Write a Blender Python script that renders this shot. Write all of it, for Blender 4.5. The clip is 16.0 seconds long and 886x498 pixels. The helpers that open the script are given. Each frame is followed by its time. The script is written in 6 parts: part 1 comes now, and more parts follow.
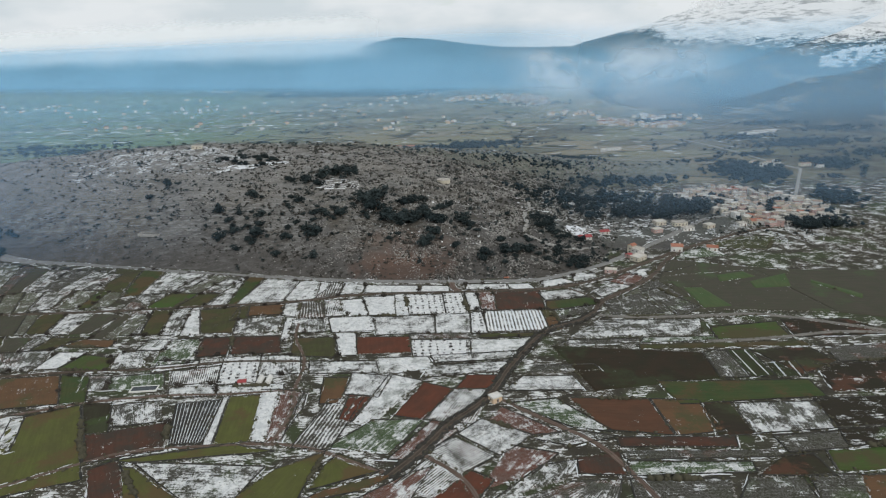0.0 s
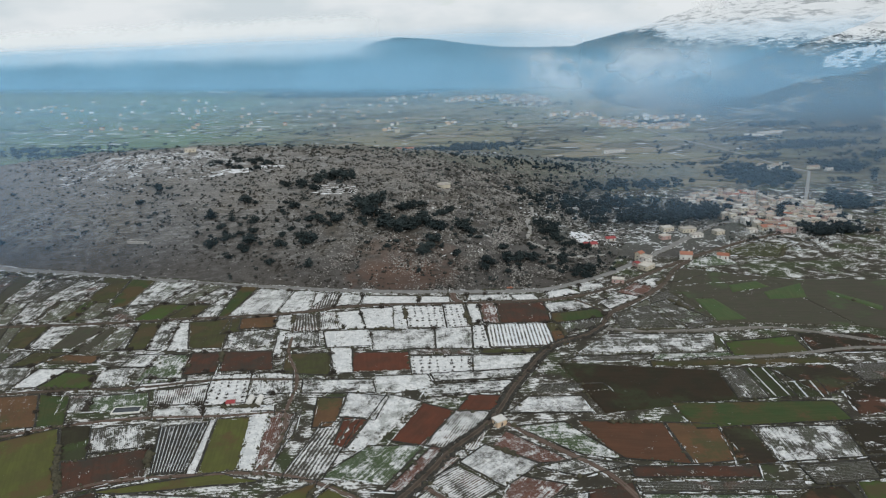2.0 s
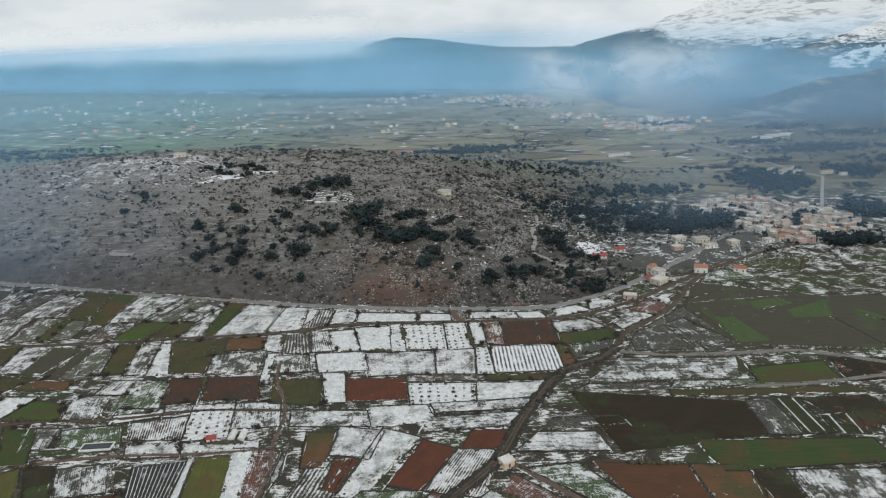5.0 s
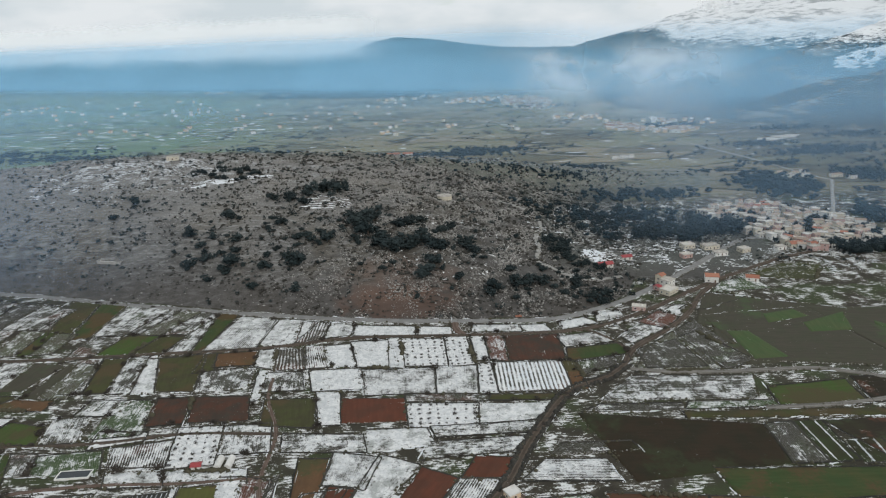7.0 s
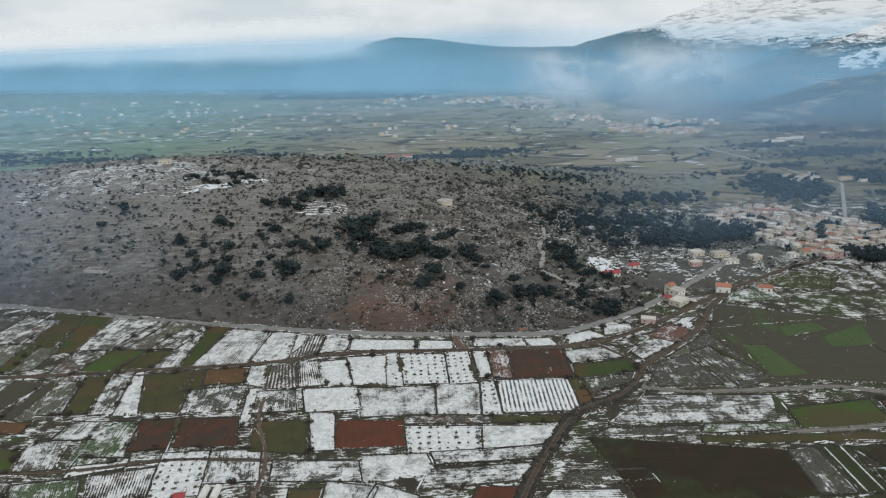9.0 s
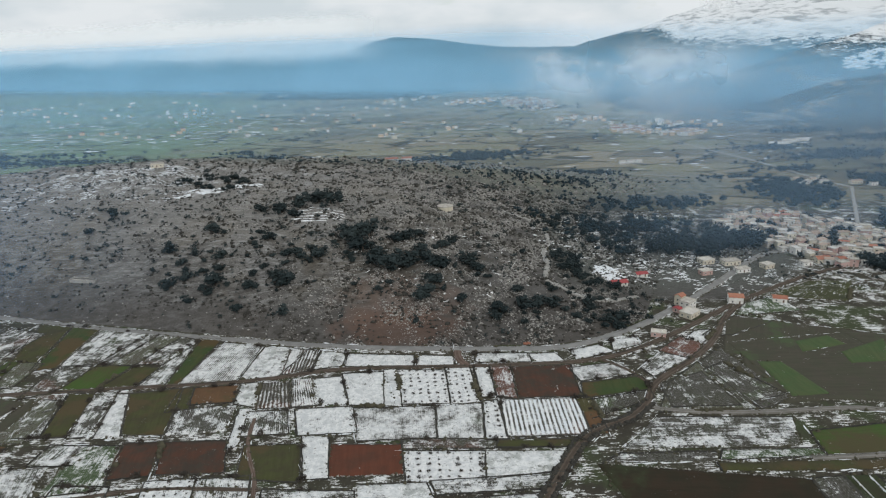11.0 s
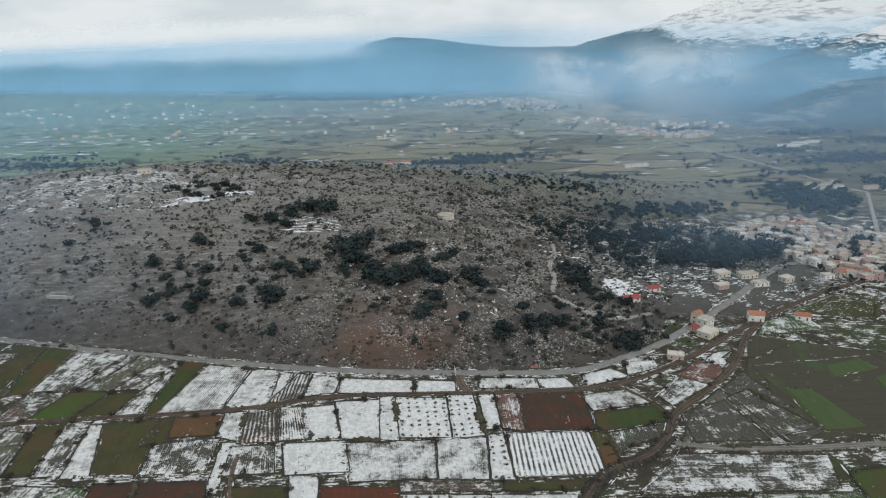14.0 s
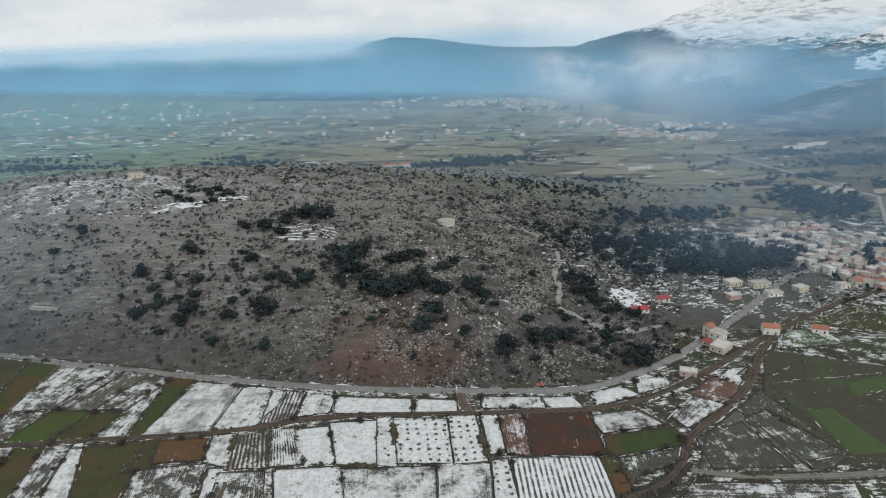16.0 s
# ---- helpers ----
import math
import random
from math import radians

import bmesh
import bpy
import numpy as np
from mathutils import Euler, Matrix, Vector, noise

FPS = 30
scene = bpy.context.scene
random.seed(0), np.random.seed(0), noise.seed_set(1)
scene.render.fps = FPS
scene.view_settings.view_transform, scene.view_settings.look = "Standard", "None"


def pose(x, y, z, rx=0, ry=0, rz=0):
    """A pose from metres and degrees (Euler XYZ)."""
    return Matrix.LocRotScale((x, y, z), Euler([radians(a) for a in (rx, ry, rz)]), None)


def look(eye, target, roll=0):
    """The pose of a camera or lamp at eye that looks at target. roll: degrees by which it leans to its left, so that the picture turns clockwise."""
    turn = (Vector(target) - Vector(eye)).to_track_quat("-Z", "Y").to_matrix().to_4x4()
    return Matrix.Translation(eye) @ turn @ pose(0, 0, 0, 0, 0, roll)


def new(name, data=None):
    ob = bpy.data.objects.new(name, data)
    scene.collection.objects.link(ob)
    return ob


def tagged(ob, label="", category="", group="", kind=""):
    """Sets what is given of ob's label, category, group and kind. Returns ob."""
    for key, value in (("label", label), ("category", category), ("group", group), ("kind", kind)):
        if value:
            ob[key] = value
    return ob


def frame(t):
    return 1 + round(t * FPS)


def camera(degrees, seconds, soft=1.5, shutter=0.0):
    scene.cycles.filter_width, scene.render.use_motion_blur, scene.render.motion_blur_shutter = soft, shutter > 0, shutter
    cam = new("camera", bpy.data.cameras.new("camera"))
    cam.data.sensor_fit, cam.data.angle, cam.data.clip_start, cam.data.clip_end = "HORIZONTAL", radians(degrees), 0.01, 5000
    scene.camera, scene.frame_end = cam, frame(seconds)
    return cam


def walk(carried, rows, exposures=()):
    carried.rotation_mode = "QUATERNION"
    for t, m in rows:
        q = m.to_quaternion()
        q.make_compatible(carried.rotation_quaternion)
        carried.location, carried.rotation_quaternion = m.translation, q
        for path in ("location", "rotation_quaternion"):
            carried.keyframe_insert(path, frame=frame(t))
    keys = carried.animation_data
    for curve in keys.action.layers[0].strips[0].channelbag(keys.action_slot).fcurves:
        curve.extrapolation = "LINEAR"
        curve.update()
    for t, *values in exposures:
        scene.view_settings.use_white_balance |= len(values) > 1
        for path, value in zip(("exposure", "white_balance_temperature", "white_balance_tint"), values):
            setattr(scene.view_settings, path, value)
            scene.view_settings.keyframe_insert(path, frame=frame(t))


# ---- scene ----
cam = camera(70.0, 16.0, soft=1.2)
HIGH = 180.0  # height of the first eye over the plain


def eye_at(t):
    u = t / 16.0
    return (HIGH * -0.0088 * u, HIGH * (0.9581 * u - 0.0477 * u * u), HIGH * (1 + 0.012 * u))


def heading(t):
    u = t / 16.0
    x, y, z = eye_at(t)
    down, side = 0.3129 + 0.0008 * u, 0.002 * u
    return look((x, y, z), (x + math.sin(side) * math.cos(down), y + math.cos(side) * math.cos(down), z - math.sin(down)), -1.89)


walk(cam, [(t, heading(t)) for t in (0.0, 2.0, 4.0, 6.0, 8.0, 10.0, 12.0, 14.0, 16.0)])

# ---- sky and light: a bright broken overcast, low winter sun behind cloud ----
world = bpy.data.worlds.new("winter_sky")
scene.world = world
world.use_nodes = True
wn, wl = world.node_tree.nodes, world.node_tree.links
wn.clear()
w_out = wn.new("ShaderNodeOutputWorld")
w_bg = wn.new("ShaderNodeBackground")
w_sky = wn.new("ShaderNodeTexSky")
w_sky.sky_type = "NISHITA"
w_sky.sun_disc = False
w_sky.sun_elevation, w_sky.sun_rotation = radians(32), radians(150)
w_co = wn.new("ShaderNodeTexCoord")
w_map = wn.new("ShaderNodeMapping")
w_map.inputs["Scale"].default_value = (1.0, 1.0, 2.6)
w_n1 = wn.new("ShaderNodeTexNoise")
w_n1.inputs["Scale"].default_value, w_n1.inputs["Detail"].default_value, w_n1.inputs["Roughness"].default_value = 5.5, 7, 0.5
w_r1 = wn.new("ShaderNodeValToRGB")
w_r1.color_ramp.elements[0].position, w_r1.color_ramp.elements[1].position = 0.22, 0.36
w_n2 = wn.new("ShaderNodeTexNoise")
w_n2.inputs["Scale"].default_value, w_n2.inputs["Detail"].default_value = 4.5, 8
w_r2 = wn.new("ShaderNodeValToRGB")
w_r2.color_ramp.elements[0].position, w_r2.color_ramp.elements[1].position = 0.42, 0.57
w_r2.color_ramp.elements[0].color, w_r2.color_ramp.elements[1].color = (6.2, 6.9, 7.3, 1), (7.7, 8.1, 8.35, 1)
w_mix = wn.new("ShaderNodeMixRGB")
wl.new(w_co.outputs["Generated"], w_map.inputs["Vector"])
wl.new(w_map.outputs[0], w_n1.inputs["Vector"])
wl.new(w_map.outputs[0], w_n2.inputs["Vector"])
wl.new(w_n1.outputs["Fac"], w_r1.inputs[0])
wl.new(w_n2.outputs["Fac"], w_r2.inputs[0])
wl.new(w_r1.outputs["Color"], w_mix.inputs[0])
wl.new(w_sky.outputs[0], w_mix.inputs[1])
wl.new(w_r2.outputs["Color"], w_mix.inputs[2])
wl.new(w_mix.outputs[0], w_bg.inputs["Color"])
w_bg.inputs["Strength"].default_value = 0.099
wl.new(w_bg.outputs[0], w_out.inputs["Surface"])

sun = new("sun", bpy.data.lights.new("sun", "SUN"))
sun.data.energy, sun.data.angle, sun.data.color = 1.12, radians(12), (1.0, 0.96, 0.91)
sun.matrix_world = look((0, 0, 900), (-250, 433, 588))

# ---- materials ----
MATS = {}


class Nodes:
    """A small wrapper to write node trees briefly."""

    def __init__(self, name, rough=0.9):
        self.mat = bpy.data.materials.new(name)
        self.mat.use_nodes = True
        self.n, self.l = self.mat.node_tree.nodes, self.mat.node_tree.links
        self.bsdf = self.n["Principled BSDF"]
        self.bsdf.inputs["Roughness"].default_value = rough
        self.bsdf.inputs["Specular IOR Level"].default_value = 0.2
        self.place = None

    def put(self, kind, **ins):
        node = self.n.new(kind)
        for key, value in ins.items():
            self.feed(node.inputs[key.replace("_", " ")], value)
        return node

    def feed(self, socket, value):
        if isinstance(value, bpy.types.NodeSocket):
            self.l.new(value, socket)
        elif isinstance(value, tuple) and len(value) == 3 and socket.type == "RGBA":
            socket.default_value = (*value, 1)
        else:
            socket.default_value = value

    def where(self):
        if not self.place:
            self.place = self.n.new("ShaderNodeNewGeometry").outputs["Position"]
        return self.place

    def noise(self, scale, detail=4, rough=0.55, vec=None, squash=None):
        vec = vec or self.where()
        if squash:
            m = self.put("ShaderNodeMapping", Vector=vec, Scale=squash)
            vec = m.outputs[0]
        return self.put("ShaderNodeTexNoise", Vector=vec, Scale=scale, Detail=float(detail), Roughness=rough).outputs["Fac"]

    def math(self, op, a, b=0.0, c=0.0):
        node = self.n.new("ShaderNodeMath")
        node.operation = op
        for s, v in zip(node.inputs, (a, b, c)):
            self.feed(s, v)
        return node.outputs[0]

    def step(self, v, lo, hi):
        node = self.n.new("ShaderNodeMapRange")
        node.interpolation_type = "SMOOTHSTEP"
        self.feed(node.inputs["Value"], v)
        self.feed(node.inputs["From Min"], lo)
        self.feed(node.inputs["From Max"], hi)
        return node.outputs["Result"]

    def mix(self, fac, a, b):
        node = self.n.new("ShaderNodeMixRGB")
        for s, v in zip(node.inputs, (fac, a, b)):
            self.feed(s, v)
        return node.outputs[0]

    def finish(self, colour, bump=None, depth=0.3):
        self.feed(self.bsdf.inputs["Base Color"], colour)
        if bump is not None:
            b = self.put("ShaderNodeBump", Height=bump, Distance=depth, Strength=0.6)
            self.l.new(b.outputs[0], self.bsdf.inputs["Normal"])
        return self.mat


SNOW = (0.74, 0.735, 0.72)


def plain_mat(name, a, b, scale=0.5, rough=0.9, fine=4.0):
    """Two tones mixed by a coarse and a fine noise, varied from object to object."""
    if name in MATS:
        return MATS[name]
    k = Nodes(name, rough)
    rnd = k.n.new("ShaderNodeObjectInfo").outputs["Random"]
    n = k.math("ADD", k.noise(scale), k.math("MULTIPLY", k.noise(fine, 3), 0.5))
    n = k.math("ADD", n, k.math("MULTIPLY", rnd, 0.35))
    fac = k.step(n, 0.55, 1.25)
    MATS[name] = k.finish(k.mix(fac, a, b), n, 0.1)
    return MATS[name]


def field_mat(kind):
    """Soil or crop under melting snow; the snow lies in streaks along the furrows (uv in metres)."""
    if kind in MATS:
        return MATS[kind]
    soil, soil2, cover, soft, period, streak = FIELD_KINDS[kind]
    k = Nodes("field_" + kind, 0.92)
    uv = k.n.new("ShaderNodeUVMap").outputs[0]
    rnd = k.n.new("ShaderNodeObjectInfo").outputs["Random"]
    sep = k.put("ShaderNodeSeparateXYZ", Vector=uv)
    u, v = sep.outputs[0], sep.outputs[1]
    lane = k.put("ShaderNodeCombineXYZ", X=k.math("MULTIPLY", u, 0.75), Y=k.math("MULTIPLY", v, 0.05), Z=k.math("MULTIPLY", rnd, 60.0)).outputs[0]
    streaks = k.noise(1.0, 4, 0.65, lane)
    big = k.noise(0.11, 4, 0.6)
    fine = k.noise(0.5, 6, 0.72)
    grit = k.noise(2.0, 3, 0.65)
    s = k.math("ADD", k.math("MULTIPLY", streaks, streak), k.math("MULTIPLY", big, 0.95))
    s = k.math("ADD", s, k.math("ADD", k.math("MULTIPLY", fine, 0.6), k.math("MULTIPLY", grit, 0.35)))
    wob = k.math("ADD", u, k.math("MULTIPLY", k.noise(0.08, 2), 0.10))
    wave = k.math("SINE", k.math("MULTIPLY", wob, 6.2832 / (period or 0.95)))
    s = k.math("ADD", s, k.math("MULTIPLY", wave, 0.11 if period else 0.05 * streak))
    mean = 0.5 * (streak + 0.95 + 0.6 + 0.35)
    at = mean + (0.5 - cover) * 0.62
    cov = k.step(k.math("ADD", s, k.math("MULTIPLY", k.math("SUBTRACT", rnd, 0.5), 0.08)), at - soft, at + soft)
    ground = k.mix(k.step(k.math("ADD", k.noise(0.09, 3), k.math("MULTIPLY", fine, 0.4)), 0.5, 0.9), soil, soil2)
    ground = k.mix(k.math("MULTIPLY", k.step(streaks, 0.35, 0.65), 0.3), ground, (soil[0] * 0.55, soil[1] * 0.55, soil[2] * 0.55))
    if soil in (EARTH, DARK):     # weeds or red earth in part of a parcel
        other = k.mix(k.step(rnd, 0.55, 0.60), (0.092, 0.042, 0.026), (0.050, 0.070, 0.024))
        where = k.math("MULTIPLY", k.step(k.math("ADD", k.noise(0.055, 3), k.math("MULTIPLY", fine, 0.25)), 0.63, 0.72), k.step(k.math("ABSOLUTE", k.math("SUBTRACT", rnd, 0.55)), 0.10, 0.20))
        ground = k.mix(k.math("MULTIPLY", where, 0.75), ground, other)
    if cover > 0.2:     # a dusting of grains between the patches, which also lifts the soil for haze
        ground = k.mix(k.math("MULTIPLY", k.step(k.math("ADD", grit, k.math("MULTIPLY", wave, 0.08)), 0.46, 0.62), 0.26), ground, (0.42, 0.42, 0.41))
    if kind in PATCHES and cover < 0.5:
        ground = k.mix(k.math("MULTIPLY", k.step(k.math("ADD", k.noise(0.035, 3), k.math("MULTIPLY", fine, 0.25)), *((0.68, 0.80) if kind == "taupe" else (0.62, 0.74))), 0.85), ground, PATCHES[kind])
    if cover > 0.3:     # stalks and clods that stand out of the snow
        cov = k.math("MULTIPLY", cov, k.math("SUBTRACT", 1.0, k.math("MULTIPLY", k.step(k.math("ADD", k.noise(1.1, 4, 0.7), k.math("MULTIPLY", streaks, 0.5)), 0.86, 0.93), 0.8)))
    snow = k.mix(k.step(k.math("ADD", k.noise(0.35, 5, 0.65), k.math("MULTIPLY", grit, 0.3)), 0.48, 0.88), SNOW, (0.50, 0.51, 0.515))
    if kind in PATCHES and cover >= 0.5:
        snow = k.mix(k.math("MULTIPLY", k.step(k.math("ADD", k.noise(0.14, 4, 0.6), k.math("MULTIPLY", grit, 0.35)), 0.66, 0.80), 0.75), snow, PATCHES[kind])
    MATS[kind] = k.finish(k.mix(cov, ground, snow), k.math("ADD", cov, k.math("MULTIPLY", fine, 0.6)), 0.25)
    return MATS[kind]


EARTH, EARTH2 = (0.048, 0.042, 0.033), (0.074, 0.065, 0.048)
RED, RED2 = (0.125, 0.044, 0.026), (0.088, 0.040, 0.026)
OLIVE, OLIVE2 = (0.064, 0.068, 0.026), (0.056, 0.050, 0.028)
GREEN, GREEN2 = (0.055, 0.096, 0.022), (0.066, 0.076, 0.028)
DARK, DARK2 = (0.033, 0.026, 0.018), (0.038, 0.036, 0.020)
GRASS, GRASS2 = (0.042, 0.068, 0.024), (0.048, 0.050, 0.029)
UMBER, UMBER2 = (0.037, 0.025, 0.015), (0.027, 0.024, 0.014)
TAUPE, TAUPE2 = (0.070, 0.062, 0.046), (0.062, 0.062, 0.041)
# soil, second tone, share of snow, softness of its edge, row spacing in metres, weight of streaks
FIELD_KINDS = {
    "white": (EARTH, EARTH2, 0.90, 0.10, 0, 0.25),
    "snow": (EARTH, EARTH2, 0.72, 0.08, 0, 0.45),
    "mid": (EARTH, GRASS2, 0.50, 0.06, 0, 0.6),
    "thin": (EARTH, GRASS2, 0.45, 0.06, 0, 0.6),
    "thinred": (RED, RED2, 0.36, 0.08, 0, 0.6),
    "rowsnow": (EARTH, DARK2, 0.60, 0.08, 1.25, 0.45),
    "rowdark": (EARTH, EARTH2, 0.40, 0.08, 2.0, 0.55),
    "stubble": (EARTH, DARK2, 0.60, 0.17, 0, 0.35),
    "faint": (EARTH, DARK2, 0.24, 0.06, 0, 0.6),
    "orchard": (EARTH, DARK2, 0.92, 0.12, 0, 0.3),
    "combed": ((0.040, 0.040, 0.038), EARTH, 0.12, 0.12, 0, 0.5),
    "stripes": (EARTH, EARTH2, 0.42, 0.12, 0, 0.5),
    "greensnow": (GRASS, (0.050, 0.082, 0.024), 0.42, 0.06, 0, 0.6),
    "olivesnow": (OLIVE, GRASS2, 0.16, 0.10, 0, 0.75),
    "green": (GREEN, GREEN2, -0.03, 0.10, 0, 0.6),
    "green2": (GRASS, OLIVE, -0.07, 0.10, 0, 0.6),
    "olive": (OLIVE, OLIVE2, -0.05, 0.10, 0, 0.5),
    "brown": ((0.135, 0.074, 0.038), (0.105, 0.062, 0.034), 0.06, 0.09, 0, 0.6),
    "russet": ((0.105, 0.050, 0.029), (0.086, 0.046, 0.028), 0.0, 0.07, 0, 0.6),
    "redbrown": (RED2, EARTH, 0.04, 0.07, 0, 0.7),
    "red": (RED, RED2, -0.04, 0.07, 0, 0.7),
    # weedy soil of the left fields, its tones lifted as painted haze
    "weedy": ((0.080, 0.088, 0.050), (0.070, 0.062, 0.042), 0.30, 0.06, 0, 0.6),
    "sparse": (DARK, UMBER2, 0.20, 0.06, 0, 0.6),
    "lined": ((0.040, 0.052, 0.022), DARK2, 0.10, 0.06, 0, 0.8),
    "dark": (DARK, DARK2, -0.05, 0.10, 0, 0.6),
    "meadow": ((0.098, 0.105, 0.030), (0.084, 0.082, 0.030), -0.06, 0.10, 0, 0.5),
    "umber": (UMBER, UMBER2, -0.07, 0.10, 0, 0.5),
    "taupe": (TAUPE, TAUPE2, -0.04, 0.09, 0, 0.5),
    "strip": ((0.062, 0.098, 0.038), (0.076, 0.096, 0.042), -0.07, 0.10, 0, 0.5),
}

# crops or soils that show through in patches
PATCHES = {"meadow": (0.100, 0.066, 0.032), "green": (0.072, 0.058, 0.030), "green2": (0.085, 0.056, 0.028), "olive": (0.078, 0.058, 0.030), "umber": (0.036, 0.042, 0.020), "taupe": (0.062, 0.088, 0.040), "dark": (0.046, 0.052, 0.026), "white": (0.50, 0.51, 0.51), "snow": (0.30, 0.31, 0.29), "brown": (0.066, 0.066, 0.030)}

# ---- the lie of the land ----
FOOT_X = (-900, -411, -300, -186, -60, 6, 70, 100, 135, 160, 200, 400)
FOOT_Y = (655, 561, 539, 510, 479, 472, 470, 479, 503, 559, 640, 900)
RISE_X = (-1100, -800, -560, -420, -290, -200, -100, 0, 75, 120, 160, 200)
RISE_Z = (8, 30, 58, 68, 71, 64, 58, 40, 21, 10, 2, 0)


def smooth(v):
    v = np.clip(v, 0, 1)
    return v * v * (3 - 2 * v)


WAVE_SETS = {}


def waves(x, y, size, seed=0):
    """A cheap smooth noise made of turned sine waves, about -1 to 1."""
    if seed not in WAVE_SETS:
        rng = np.random.RandomState(seed)
        WAVE_SETS[seed] = [(rng.uniform(0, 6.28), rng.uniform(0, 6.28), rng.uniform(0.6, 1.7) * 6.28) for _ in range(7)]
    out = 0
    for a, p, s in WAVE_SETS[seed]:
        s = s / size
        out = out + np.sin((x * math.cos(a) + y * math.sin(a)) * s + p + 1.3 * np.sin((y * math.cos(a) - x * math.sin(a)) * s * 0.6 + p))
    return out / 4.0


def land(x, y):
    """Height of the ground: the level plain and the rocky hill."""
    x, y = np.asarray(x, float), np.asarray(y, float)
    d = y - np.interp(x, FOOT_X, FOOT_Y)
    d = np.maximum(d, 0)
    up = np.interp(x, RISE_X, RISE_Z) * (1 - np.exp(-d / 68.0)) * smooth(d / 14.0)
    back = 1 - smooth((y - 800 - 0.1 * x) / 420.0)
    bumps = (waves(x, y, 60, 3) * 2.2 + waves(x, y, 22, 4) * 0.7) * smooth(d / 60.0) * np.clip(up / 25.0, 0, 1)
    low = 3.0 * np.exp(-(((x - 190) / 60) ** 2 + ((y - 640) / 60) ** 2))
    low = low + 0.055 * np.clip(y - 1850, 0, 420) * np.exp(-(((x - 230) / 220) ** 2))
    low = low + 15.0 * np.exp(-(((x - 140) / 105) ** 2 + ((y - 925) / 60) ** 2)) * (1 + 0.15 * waves(x, y, 60, 91))
    far = np.clip(y - 2600, 0, None) * 0.012
    return up * back + bumps * back + low + far


# ---- mesh helpers ----
def mesh(name, verts, faces, mats, uv=None, face_mats=None, shade=False):
    me = bpy.data.meshes.new(name)
    if isinstance(faces, np.ndarray):
        n, k = faces.shape
        me.vertices.add(len(verts))
        me.vertices.foreach_set("co", np.asarray(verts, np.float32).ravel())
        me.loops.add(n * k)
        me.loops.foreach_set("vertex_index", faces.astype(np.int32).ravel())
        me.polygons.add(n)
        me.polygons.foreach_set("loop_start", np.arange(0, n * k, k, dtype=np.int32))
        me.update(calc_edges=True)
    else:
        me.from_pydata(np.asarray(verts, float).tolist(), [], faces)
    for m in mats if isinstance(mats, (list, tuple)) else [mats]:
        me.materials.append(m)
    if uv is not None:
        layer = me.uv_layers.new(name="metres")
        idx = np.empty(len(me.loops), np.int32)
        me.loops.foreach_get("vertex_index", idx)
        layer.data.foreach_set("uv", np.asarray(uv, np.float32)[idx].ravel())
    if face_mats is not None:
        me.polygons.foreach_set("material_index", np.asarray(face_mats, np.int32))
    if shade:
        me.polygons.foreach_set("use_smooth", np.ones(len(me.polygons), bool))
    me.update()
    return me


def grid_faces(nx, ny):
    i, j = np.meshgrid(np.arange(nx - 1), np.arange(ny - 1))
    a = (j * nx + i).ravel()
    return np.stack([a, a + 1, a + nx + 1, a + nx], 1)


def join(pieces):
    """Many (verts, faces) pieces in one."""
    vs, fs, n = [], [], 0
    for v, f in pieces:
        vs.append(np.asarray(v, float))
        fs.extend([tuple(i + n for i in q) for q in f])
        n += len(v)
    return np.concatenate(vs), fs


def part(name, me, parent, at=(0, 0, 0), label=""):
    ob = new(name, me)
    ob.parent = parent
    ob.location = at
    return tagged(ob, label)


